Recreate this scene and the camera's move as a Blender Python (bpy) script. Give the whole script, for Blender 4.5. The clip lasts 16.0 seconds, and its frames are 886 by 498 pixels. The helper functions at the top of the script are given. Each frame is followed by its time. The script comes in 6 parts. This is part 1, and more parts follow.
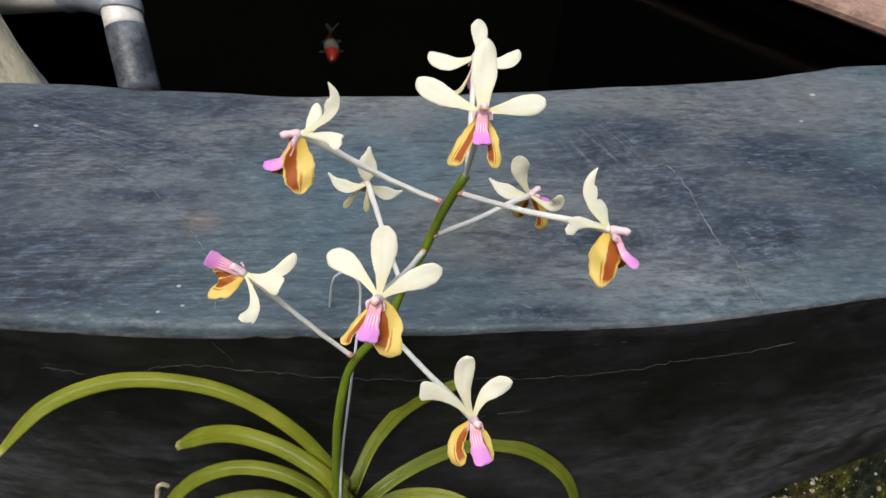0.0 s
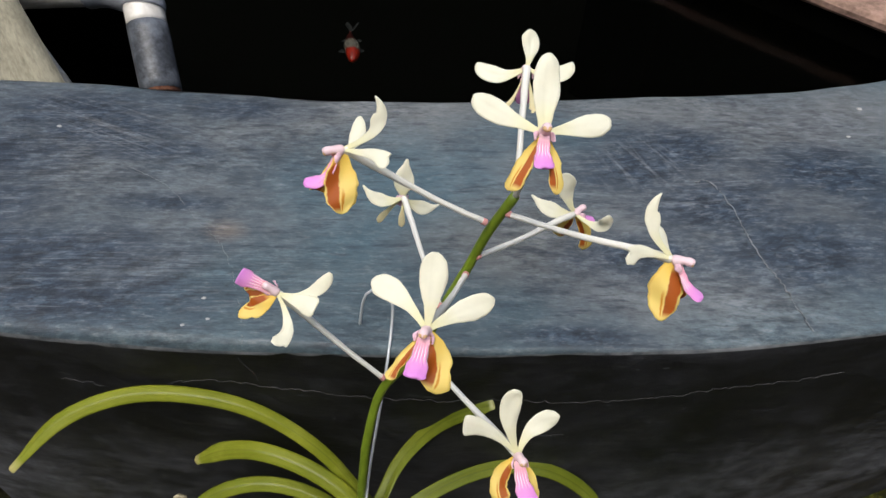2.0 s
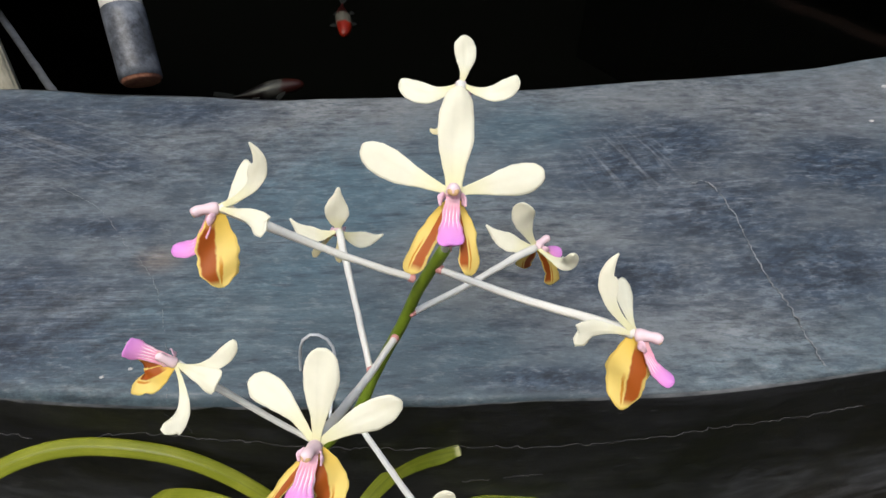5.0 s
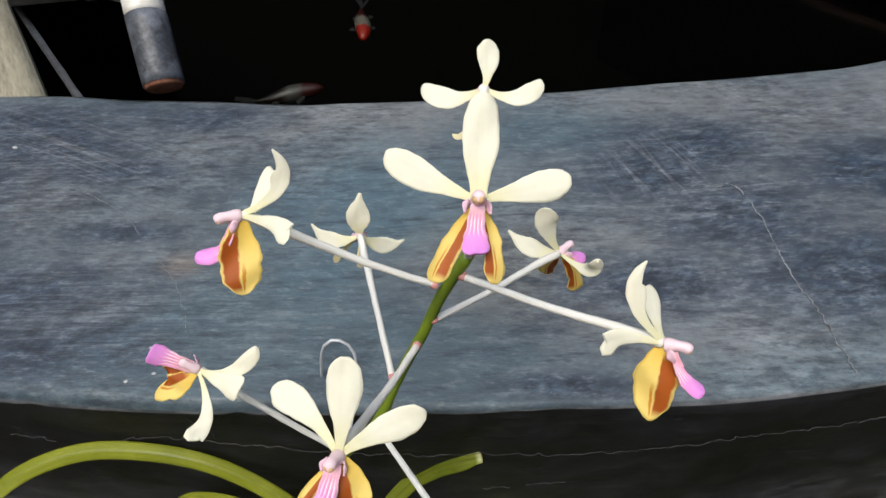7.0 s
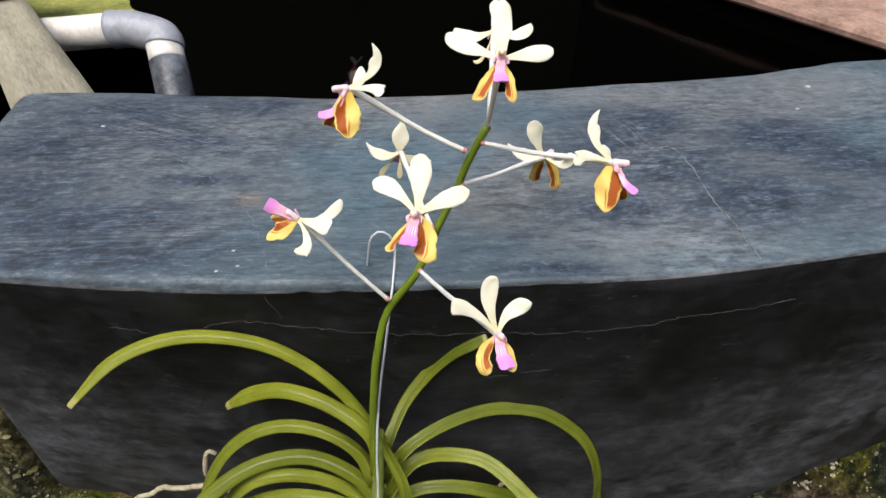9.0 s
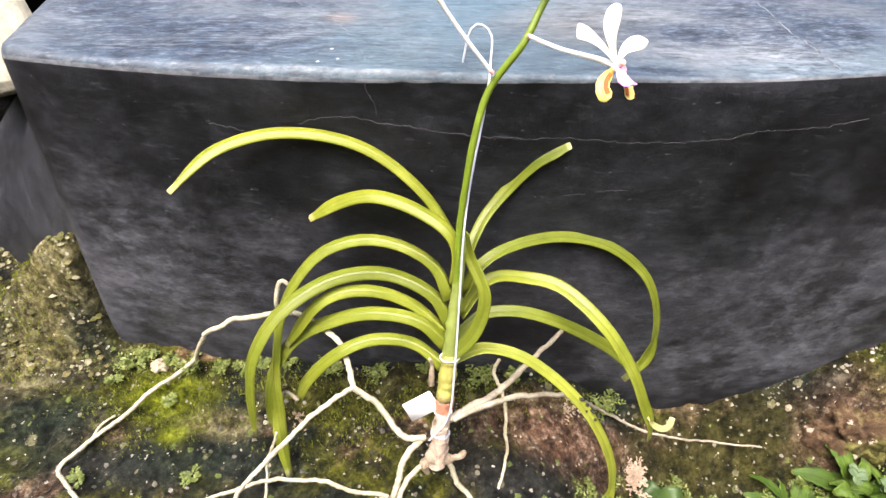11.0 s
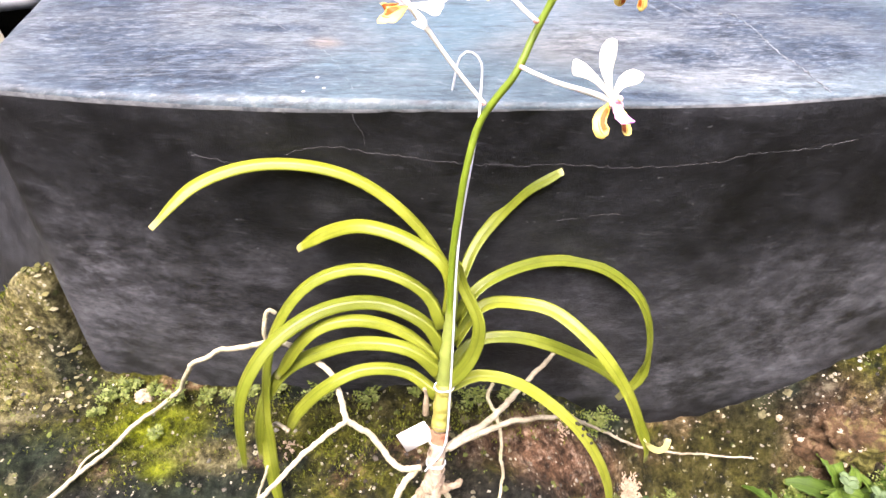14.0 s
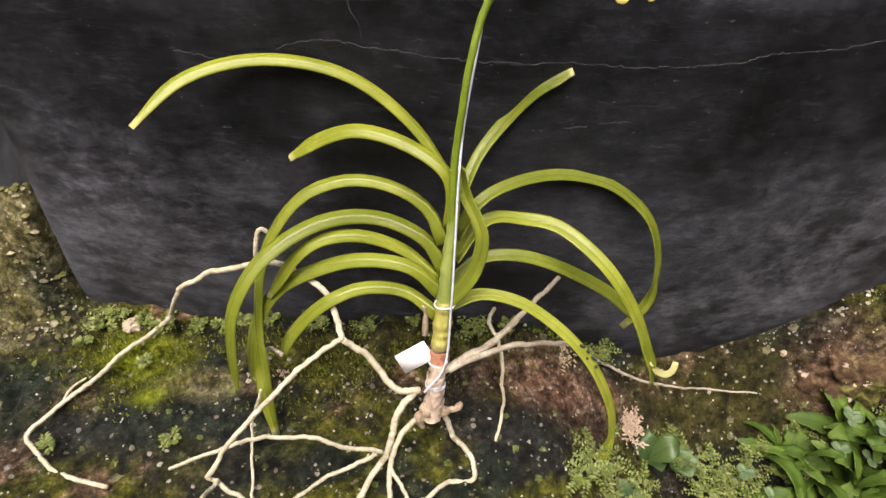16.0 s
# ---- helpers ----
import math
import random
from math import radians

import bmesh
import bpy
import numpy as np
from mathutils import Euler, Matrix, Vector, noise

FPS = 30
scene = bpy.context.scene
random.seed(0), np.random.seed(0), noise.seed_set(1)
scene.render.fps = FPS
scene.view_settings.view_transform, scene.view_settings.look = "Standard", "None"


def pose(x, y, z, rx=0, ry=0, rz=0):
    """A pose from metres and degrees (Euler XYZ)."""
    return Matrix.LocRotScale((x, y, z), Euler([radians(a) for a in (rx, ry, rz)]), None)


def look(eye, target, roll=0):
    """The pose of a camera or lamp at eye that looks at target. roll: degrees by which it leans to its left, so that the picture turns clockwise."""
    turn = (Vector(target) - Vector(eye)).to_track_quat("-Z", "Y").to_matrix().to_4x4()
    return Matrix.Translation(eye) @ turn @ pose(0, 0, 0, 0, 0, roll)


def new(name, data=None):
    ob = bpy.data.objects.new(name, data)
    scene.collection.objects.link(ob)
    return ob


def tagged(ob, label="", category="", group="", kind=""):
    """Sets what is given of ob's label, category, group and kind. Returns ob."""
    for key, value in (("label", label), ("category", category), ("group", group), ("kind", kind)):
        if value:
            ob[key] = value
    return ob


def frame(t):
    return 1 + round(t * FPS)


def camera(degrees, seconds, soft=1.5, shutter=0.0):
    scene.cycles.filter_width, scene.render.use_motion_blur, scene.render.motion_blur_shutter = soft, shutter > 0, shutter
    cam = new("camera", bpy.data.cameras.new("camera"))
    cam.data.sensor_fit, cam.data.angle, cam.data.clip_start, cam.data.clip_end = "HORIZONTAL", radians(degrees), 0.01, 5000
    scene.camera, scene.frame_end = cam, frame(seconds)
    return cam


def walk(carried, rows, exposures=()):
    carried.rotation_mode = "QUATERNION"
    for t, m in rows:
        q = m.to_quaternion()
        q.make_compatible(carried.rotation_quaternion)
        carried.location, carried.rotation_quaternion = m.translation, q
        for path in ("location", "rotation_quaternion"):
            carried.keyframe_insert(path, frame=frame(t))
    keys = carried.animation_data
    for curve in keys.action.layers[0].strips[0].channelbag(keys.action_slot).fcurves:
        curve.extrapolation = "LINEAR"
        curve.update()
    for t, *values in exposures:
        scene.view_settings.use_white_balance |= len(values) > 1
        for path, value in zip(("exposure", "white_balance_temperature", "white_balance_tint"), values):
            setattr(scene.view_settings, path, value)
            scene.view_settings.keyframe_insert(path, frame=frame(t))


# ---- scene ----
cam = camera(72.5, 16.0)
PATH = [
    (0, (-0.004, 0.001, 0.633), (0.031, 1.36, -0.834), 1.5),
    (0.5, (-0.008, 0.007, 0.636), (0.018, 1.354, -0.843), 1.3),
    (1, (-0.01, 0.014, 0.632), (0.051, 1.358, -0.847), 2.0),
    (1.5, (-0.024, 0.017, 0.629), (-0.001, 1.378, -0.837), 1.8),
    (2, (-0.02, 0.02, 0.628), (-0.018, 1.377, -0.841), 1.8),
    (2.5, (0.001, 0.024, 0.627), (-0.046, 1.383, -0.839), -0.1),
    (3, (0.014, 0.03, 0.621), (-0.052, 1.386, -0.847), -1.4),
    (3.5, (0.02, 0.037, 0.613), (-0.035, 1.365, -0.881), -0.9),
    (4, (0.014, 0.047, 0.618), (-0.055, 1.36, -0.889), -1.1),
    (4.5, (0.017, 0.068, 0.619), (-0.056, 1.358, -0.908), -2.0),
    (4.7, (0.017, 0.075, 0.617), (-0.04, 1.348, -0.924), -1.9),
    (6.8, (0.014, 0.092, 0.614), (-0.088, 1.355, -0.934), -3.8),
    (7, (0.015, 0.084, 0.615), (-0.102, 1.358, -0.922), -4.0),
    (7.5, (0.014, 0.034, 0.62), (-0.091, 1.39, -0.845), -3.6),
    (8, (0.009, -0.008, 0.627), (-0.081, 1.398, -0.792), -2.8),
    (8.5, (0.002, -0.037, 0.63), (-0.065, 1.397, -0.763), -2.4),
    (9, (-0.008, -0.068, 0.628), (-0.041, 1.384, -0.747), -1.3),
    (9.5, (-0.022, -0.11, 0.626), (-0.081, 1.394, -0.691), -1.5),
    (10, (-0.036, -0.144, 0.6), (-0.105, 1.37, -0.704), -1.3),
    (10.2, (-0.046, -0.159, 0.581), (-0.103, 1.337, -0.745), -0.7),
    (12.3, (-0.083, -0.192, 0.515), (-0.068, 1.217, -0.905), 2.8),
    (12.5, (-0.074, -0.179, 0.528), (0.005, 1.192, -0.925), 3.6),
    (13, (-0.076, -0.168, 0.543), (0.003, 1.244, -0.871), 2.6),
    (13.5, (-0.082, -0.157, 0.55), (-0.021, 1.265, -0.855), 1.2),
    (14, (-0.082, -0.161, 0.542), (-0.051, 1.29, -0.834), 1.2),
    (14.5, (-0.084, -0.168, 0.531), (-0.06, 1.256, -0.874), 1.2),
    (15, (-0.082, -0.175, 0.521), (-0.027, 1.233, -0.899), 2.0),
    (15.5, (-0.084, -0.174, 0.507), (-0.046, 1.215, -0.932), 1.7),
    (16, (-0.086, -0.174, 0.492), (-0.037, 1.202, -0.958), 2.0),
]
walk(cam, [(t, look(eye, target, roll)) for t, eye, target, roll in PATH],
     [(0.0, 1.13, 6500, 7), (3.0, 1.16, 6500, 7), (4.5, 1.17, 6500, 7), (7.5, 1.2, 6500, 7), (8.6, 1.25, 6500, 9), (9.0, 1.5, 6500, 9), (9.5, 1.9, 6500, 10), (10.2, 2.45, 6550, 13),
      (12.3, 3.3, 6600, 17), (13.5, 3.28, 6800, 20), (14.5, 3.3, 6700, 19), (15.0, 3.18, 6750, 18), (15.4, 2.58, 6800, 18), (16.0, 2.34, 6800, 16)])

# ---- light ----
world = bpy.data.worlds.new("sky")
scene.world = world
world.use_nodes = True
wn = world.node_tree.nodes
sky = wn.new("ShaderNodeTexSky")
sky.sky_type, sky.sun_disc = "NISHITA", False
sky.sun_elevation, sky.sun_rotation = radians(71), radians(207)
sky.air_density, sky.dust_density, sky.ozone_density = 1.0, 3.0, 1.0
wn["Background"].inputs["Strength"].default_value = 0.11
world.node_tree.links.new(sky.outputs["Color"], wn["Background"].inputs["Color"])
sun_data = bpy.data.lights.new("sun", "SUN")
sun_data.energy, sun_data.angle, sun_data.color = 1.0, radians(40), (1.0, 0.96, 0.9)
sun = new("sun", sun_data)
sun.matrix_world = look((-0.55, -0.85, 3.4), (0, 0.2, 0.2))


# ---- materials ----
def mat(name, rough=0.6, metal=0.0, spec=0.5):
    m = bpy.data.materials.new(name)
    m.use_nodes = True
    p = m.node_tree.nodes["Principled BSDF"]
    p.inputs["Roughness"].default_value = rough
    p.inputs["Metallic"].default_value = metal
    p.inputs["Specular IOR Level"].default_value = spec
    return m, m.node_tree, p


def node(tree, kind, **inputs):
    n = tree.nodes.new(kind)
    for key, value in inputs.items():
        n.inputs[key].default_value = value
    return n


def ramp(tree, fac, stops):
    r = tree.nodes.new("ShaderNodeValToRGB")
    e = r.color_ramp.elements
    while len(e) < len(stops):
        e.new(0.5)
    for el, (pos, col) in zip(e, stops):
        el.position, el.color = pos, (*col, 1)
    tree.links.new(fac, r.inputs["Fac"])
    return r.outputs["Color"]


def coords(tree, scale=(1, 1, 1), rot=(0, 0, 0), out="Object"):
    tc = tree.nodes.new("ShaderNodeTexCoord")
    mp = tree.nodes.new("ShaderNodeMapping")
    mp.vector_type = "TEXTURE"
    mp.inputs["Scale"].default_value = tuple(1 / k for k in scale)
    mp.inputs["Rotation"].default_value = rot
    tree.links.new(tc.outputs[out], mp.inputs["Vector"])
    return mp.outputs["Vector"]


def noise_tex(tree, vec, scale, detail=6, rough=0.6, out="Fac"):
    n = node(tree, "ShaderNodeTexNoise", Scale=scale, Detail=detail, Roughness=rough)
    tree.links.new(vec, n.inputs["Vector"])
    return n.outputs[out]


def mix(tree, fac, a, b, blend="MIX"):
    m = tree.nodes.new("ShaderNodeMix")
    m.data_type, m.blend_type = "RGBA", blend
    for sock, val in ((m.inputs[0], fac), (m.inputs[6], a), (m.inputs[7], b)):
        if isinstance(val, bpy.types.NodeSocket):
            tree.links.new(val, sock)
        elif isinstance(val, tuple):
            sock.default_value = (*val, 1)
        else:
            sock.default_value = val
    return m.outputs[2]


def bump(tree, p, height, strength, distance=0.002):
    b = node(tree, "ShaderNodeBump", Strength=strength, Distance=distance)
    tree.links.new(height, b.inputs["Height"])
    tree.links.new(b.outputs["Normal"], p.inputs["Normal"])


def math_node(tree, op, a, b=None):
    n = tree.nodes.new("ShaderNodeMath")
    n.operation = op
    for sock, val in zip(n.inputs, (a, b)):
        if isinstance(val, bpy.types.NodeSocket):
            tree.links.new(val, sock)
        elif val is not None:
            sock.default_value = val
    return n.outputs[0]


def grey(v):
    return (v, v, v)


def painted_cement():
    m, t, p = mat("black_painted_cement", 0.5, spec=0.25)
    v = coords(t)
    streak = noise_tex(t, coords(t, (9, 24, 21)), 2.6, 10, 0.74)
    blotch = noise_tex(t, v, 9.0, 12, 0.75)
    dust = noise_tex(t, v, 3.6, 6, 0.65)
    fine = noise_tex(t, coords(t, (80, 200, 190)), 2.0, 6, 0.78)
    fleck = noise_tex(t, coords(t, (70, 110, 110)), 2.0, 2, 0.5)
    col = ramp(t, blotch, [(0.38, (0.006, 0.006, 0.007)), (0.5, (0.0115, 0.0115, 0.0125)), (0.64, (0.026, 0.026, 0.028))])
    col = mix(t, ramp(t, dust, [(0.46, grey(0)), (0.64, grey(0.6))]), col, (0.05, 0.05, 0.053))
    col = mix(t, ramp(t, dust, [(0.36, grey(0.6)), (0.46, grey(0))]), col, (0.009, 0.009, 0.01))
    # pale scuffs low down and at the sides, also brightening the face by colour
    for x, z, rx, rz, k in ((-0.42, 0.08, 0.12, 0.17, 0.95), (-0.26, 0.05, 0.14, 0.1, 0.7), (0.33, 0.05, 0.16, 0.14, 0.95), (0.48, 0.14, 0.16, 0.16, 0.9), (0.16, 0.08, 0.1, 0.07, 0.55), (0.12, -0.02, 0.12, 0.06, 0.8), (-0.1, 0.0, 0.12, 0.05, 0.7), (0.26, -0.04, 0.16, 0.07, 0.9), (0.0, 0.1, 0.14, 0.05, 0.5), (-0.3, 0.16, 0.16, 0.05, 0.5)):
        spread = math_node(t, "MULTIPLY", oval_mask(t, x, z, rx, rz, upright=True), ramp(t, mix(t, 0.5, blotch, streak), [(0.44, grey(0.12)), (0.56, grey(k))]))
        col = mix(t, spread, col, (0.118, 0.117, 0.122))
    col = mix(t, ramp(t, streak, [(0.52, grey(0)), (0.66, grey(0.2))]), col, (0.06, 0.06, 0.063))
    col = mix(t, ramp(t, fine, [(0.36, grey(0.35)), (0.46, grey(0))]), col, (0.006, 0.006, 0.007))
    scuff = noise_tex(t, coords(t, (30, 110, 140), (0, 0.12, 0)), 1.0, 5, 0.7)
    col = mix(t, ramp(t, scuff, [(0.6, grey(0)), (0.68, grey(0.3))]), col, (0.1, 0.1, 0.105))
    col = mix(t, ramp(t, fleck, [(0.72, grey(0)), (0.78, grey(0.5))]), col, (0.18, 0.18, 0.18))
    rubs = noise_tex(t, coords(t, (34, 70, 62), (0, 0.1, 0)), 1.0, 9, 0.8)
    col = mix(t, 1.0, col, ramp(t, rubs, [(0.38, grey(0.6)), (0.5, grey(0.92)), (0.64, grey(1.55))]), "MULTIPLY")
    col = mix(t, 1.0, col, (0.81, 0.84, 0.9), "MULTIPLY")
    t.links.new(col, p.inputs["Base Color"])
    t.links.new(ramp(t, blotch, [(0.4, grey(0.42)), (0.6, grey(0.65))]), p.inputs["Roughness"])
    bump(t, p, mix(t, 0.5, mix(t, 0.5, streak, fine), blotch), 0.7, 0.004)
    return m


def oval_mask(tree, x, y, rx, ry, turn=0.0, upright=False):
    """A soft oval mask round a place in the plan (upright: on the wall face), its rim broken up by noise."""
    tc = tree.nodes.new("ShaderNodeTexCoord")
    mp = tree.nodes.new("ShaderNodeMapping")
    mp.vector_type = "TEXTURE"
    mp.inputs["Location"].default_value = (x, 0, y) if upright else (x, y, 0)
    mp.inputs["Rotation"].default_value = (0, 0, turn)
    mp.inputs["Scale"].default_value = (rx, 1000, ry) if upright else (rx, ry, 1000)
    tree.links.new(tc.outputs["Object"], mp.inputs["Vector"])
    ln = tree.nodes.new("ShaderNodeVectorMath")
    ln.operation = "LENGTH"
    tree.links.new(mp.outputs["Vector"], ln.inputs[0])
    rim = noise_tex(tree, tc.outputs["Object"], 30.0, 5, 0.7)
    d = math_node(tree, "ADD", ln.outputs["Value"], math_node(tree, "MULTIPLY", rim, 1.0))
    return ramp(tree, math_node(tree, "MULTIPLY", d, 0.5), [(0.4, grey(1)), (0.8, grey(0))])


def scuffed_skylit_top():
    """The top of the wall, its black paint greyed by dust, brush marks and scratches. Part of its paler blue-grey is
    skylight put into the colour.
    """
    m, t, p = mat("dusty_skylit_cement", 0.5, spec=0.5)
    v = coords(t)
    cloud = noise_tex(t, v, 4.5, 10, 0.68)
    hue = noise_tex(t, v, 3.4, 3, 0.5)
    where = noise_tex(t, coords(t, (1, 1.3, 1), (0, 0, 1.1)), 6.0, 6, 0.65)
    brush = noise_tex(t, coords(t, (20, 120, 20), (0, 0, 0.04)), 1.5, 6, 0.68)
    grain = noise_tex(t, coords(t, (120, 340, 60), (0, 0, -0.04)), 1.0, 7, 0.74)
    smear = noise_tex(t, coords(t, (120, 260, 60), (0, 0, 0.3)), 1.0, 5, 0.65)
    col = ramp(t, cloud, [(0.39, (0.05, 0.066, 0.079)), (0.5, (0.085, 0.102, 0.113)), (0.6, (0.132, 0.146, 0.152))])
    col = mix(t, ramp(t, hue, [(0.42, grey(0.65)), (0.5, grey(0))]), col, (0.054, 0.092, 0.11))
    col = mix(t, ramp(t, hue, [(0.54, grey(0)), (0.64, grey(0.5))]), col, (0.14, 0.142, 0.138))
    col = mix(t, math_node(t, "MULTIPLY", oval_mask(t, -0.055, 0.36, 0.1, 0.09), 0.75), col, (0.037, 0.085, 0.112))
    col = mix(t, math_node(t, "MULTIPLY", oval_mask(t, 0.06, 0.44, 0.09, 0.04), 0.65), col, (0.04, 0.078, 0.1))
    col = mix(t, math_node(t, "MULTIPLY", oval_mask(t, 0.03, 0.31, 0.08, 0.05), 0.6), col, (0.135, 0.133, 0.12))
    col = mix(t, math_node(t, "MULTIPLY", oval_mask(t, -0.172, 0.312, 0.016, 0.012), 0.7), col, (0.16, 0.13, 0.105))
    col = mix(t, math_node(t, "MULTIPLY", oval_mask(t, 0.33, 0.46, 0.12, 0.05), 0.6), col, (0.135, 0.138, 0.14))
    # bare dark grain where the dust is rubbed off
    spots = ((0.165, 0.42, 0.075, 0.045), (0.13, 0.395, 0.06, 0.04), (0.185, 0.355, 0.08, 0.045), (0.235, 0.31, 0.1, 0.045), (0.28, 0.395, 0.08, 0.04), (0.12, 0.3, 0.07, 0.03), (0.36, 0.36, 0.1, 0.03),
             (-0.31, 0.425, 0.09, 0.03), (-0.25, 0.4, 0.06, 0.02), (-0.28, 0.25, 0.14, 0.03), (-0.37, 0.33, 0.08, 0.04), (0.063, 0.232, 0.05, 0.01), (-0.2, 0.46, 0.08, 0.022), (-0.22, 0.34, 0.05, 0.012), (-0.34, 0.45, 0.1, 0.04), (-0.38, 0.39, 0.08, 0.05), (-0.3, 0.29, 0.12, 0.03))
    bare = oval_mask(t, *spots[0])
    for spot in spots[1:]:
        bare = math_node(t, "MAXIMUM", bare, oval_mask(t, *spot))
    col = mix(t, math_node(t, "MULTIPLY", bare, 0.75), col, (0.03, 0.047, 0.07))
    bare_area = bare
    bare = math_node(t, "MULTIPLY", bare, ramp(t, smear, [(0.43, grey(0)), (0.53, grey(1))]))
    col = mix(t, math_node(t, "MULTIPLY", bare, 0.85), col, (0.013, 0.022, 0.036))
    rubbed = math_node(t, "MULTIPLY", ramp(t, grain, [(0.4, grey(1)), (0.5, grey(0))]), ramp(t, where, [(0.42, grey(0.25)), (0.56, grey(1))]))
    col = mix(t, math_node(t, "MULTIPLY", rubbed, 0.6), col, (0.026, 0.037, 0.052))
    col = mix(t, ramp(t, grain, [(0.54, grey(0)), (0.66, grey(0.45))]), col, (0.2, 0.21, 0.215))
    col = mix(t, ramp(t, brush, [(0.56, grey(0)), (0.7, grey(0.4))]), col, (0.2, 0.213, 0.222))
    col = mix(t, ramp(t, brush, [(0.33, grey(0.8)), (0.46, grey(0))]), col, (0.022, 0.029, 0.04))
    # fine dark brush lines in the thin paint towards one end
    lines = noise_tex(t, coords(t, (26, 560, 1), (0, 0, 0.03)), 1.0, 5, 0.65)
    thin_paint = math_node(t, "MAXIMUM", oval_mask(t, -0.27, 0.27, 0.2, 0.06), oval_mask(t, -0.33, 0.4, 0.12, 0.09))
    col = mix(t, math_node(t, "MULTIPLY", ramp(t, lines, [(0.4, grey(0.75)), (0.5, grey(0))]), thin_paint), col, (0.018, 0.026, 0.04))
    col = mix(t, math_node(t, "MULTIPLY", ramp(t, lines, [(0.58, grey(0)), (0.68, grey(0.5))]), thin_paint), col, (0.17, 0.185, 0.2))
    col = mix(t, math_node(t, "MULTIPLY", oval_mask(t, 0.36, 0.5, 0.1, 0.04), 0.5), col, (0.15, 0.155, 0.155))
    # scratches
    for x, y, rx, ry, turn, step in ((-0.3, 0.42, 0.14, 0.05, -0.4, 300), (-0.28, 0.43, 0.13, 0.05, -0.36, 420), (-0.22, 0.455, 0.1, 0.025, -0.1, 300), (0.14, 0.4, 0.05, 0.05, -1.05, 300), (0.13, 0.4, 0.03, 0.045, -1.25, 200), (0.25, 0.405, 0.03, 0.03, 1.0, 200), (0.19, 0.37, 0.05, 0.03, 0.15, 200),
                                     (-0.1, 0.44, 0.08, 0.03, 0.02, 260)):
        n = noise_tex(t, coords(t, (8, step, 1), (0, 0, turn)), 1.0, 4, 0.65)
        lines = math_node(t, "MULTIPLY", ramp(t, n, [(0.55, grey(0)), (0.64, grey(1))]), math_node(t, "MULTIPLY", oval_mask(t, x, y, rx, ry, turn), 0.24))
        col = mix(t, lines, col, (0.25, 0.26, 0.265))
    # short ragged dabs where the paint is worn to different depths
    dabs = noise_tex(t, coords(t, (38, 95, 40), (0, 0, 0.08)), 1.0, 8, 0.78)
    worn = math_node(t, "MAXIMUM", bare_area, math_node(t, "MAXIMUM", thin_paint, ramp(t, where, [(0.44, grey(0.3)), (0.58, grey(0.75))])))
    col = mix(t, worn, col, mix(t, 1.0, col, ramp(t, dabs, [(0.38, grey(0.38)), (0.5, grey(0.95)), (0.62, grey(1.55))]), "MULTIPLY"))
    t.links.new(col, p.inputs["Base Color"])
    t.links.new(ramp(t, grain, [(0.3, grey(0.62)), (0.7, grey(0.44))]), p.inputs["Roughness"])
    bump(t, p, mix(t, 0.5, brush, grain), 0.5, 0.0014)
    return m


def worn_edge():
    m, t, p = mat("worn_cement_edge", 0.7, spec=0.3)
    n = noise_tex(t, coords(t, (40, 60, 60)), 1.5, 6, 0.7)
    t.links.new(ramp(t, n, [(0.36, (0.05, 0.056, 0.062)), (0.6, (0.15, 0.156, 0.162))]), p.inputs["Base Color"])
    bump(t, p, n, 0.6, 0.002)
    return m


def two_tone(name, a, b, scale, rough=0.7, stretch=(1, 1, 1), strength=0.3, dist=0.002, lo=0.35, hi=0.65):
    m, t, p = mat(name, rough)
    n = noise_tex(t, coords(t, stretch), scale, 7, 0.65)
    f = noise_tex(t, coords(t, stretch), scale * 6, 4, 0.7)
    col = ramp(t, n, [(lo, a), (hi, b)])
    col = mix(t, 0.35, col, ramp(t, f, [(0.3, tuple(c * 0.5 for c in a)), (0.7, tuple(min(1, c * 1.3) for c in b))]))
    t.links.new(col, p.inputs["Base Color"])
    bump(t, p, mix(t, 0.5, n, f), strength, dist)
    return m


def flecks(tree, vec, scale, share, edge=0.32):
    """A mask of separate ragged specks: a share of the cells of a cell pattern, each filled round its middle."""
    bent = noise_tex(tree, vec, scale * 2.2, 3, 0.7, "Color")
    off = tree.nodes.new("ShaderNodeVectorMath")
    off.operation = "MULTIPLY_ADD"
    tree.links.new(bent, off.inputs[0])
    off.inputs[1].default_value = (0.7 / scale,) * 3
    tree.links.new(vec, off.inputs[2])
    cells = node(tree, "ShaderNodeTexVoronoi", Scale=scale)
    tree.links.new(off.outputs[0], cells.inputs["Vector"])
    pick = tree.nodes.new("ShaderNodeSeparateColor")
    tree.links.new(cells.outputs["Color"], pick.inputs[0])
    chosen = ramp(tree, pick.outputs[0], [(share, grey(1)), (share + 0.01, grey(0))])
    size = math_node(tree, "MULTIPLY", pick.outputs[1], edge)
    near = math_node(tree, "LESS_THAN", cells.outputs["Distance"], math_node(tree, "ADD", size, 0.12))
    return math_node(tree, "MULTIPLY", chosen, near)


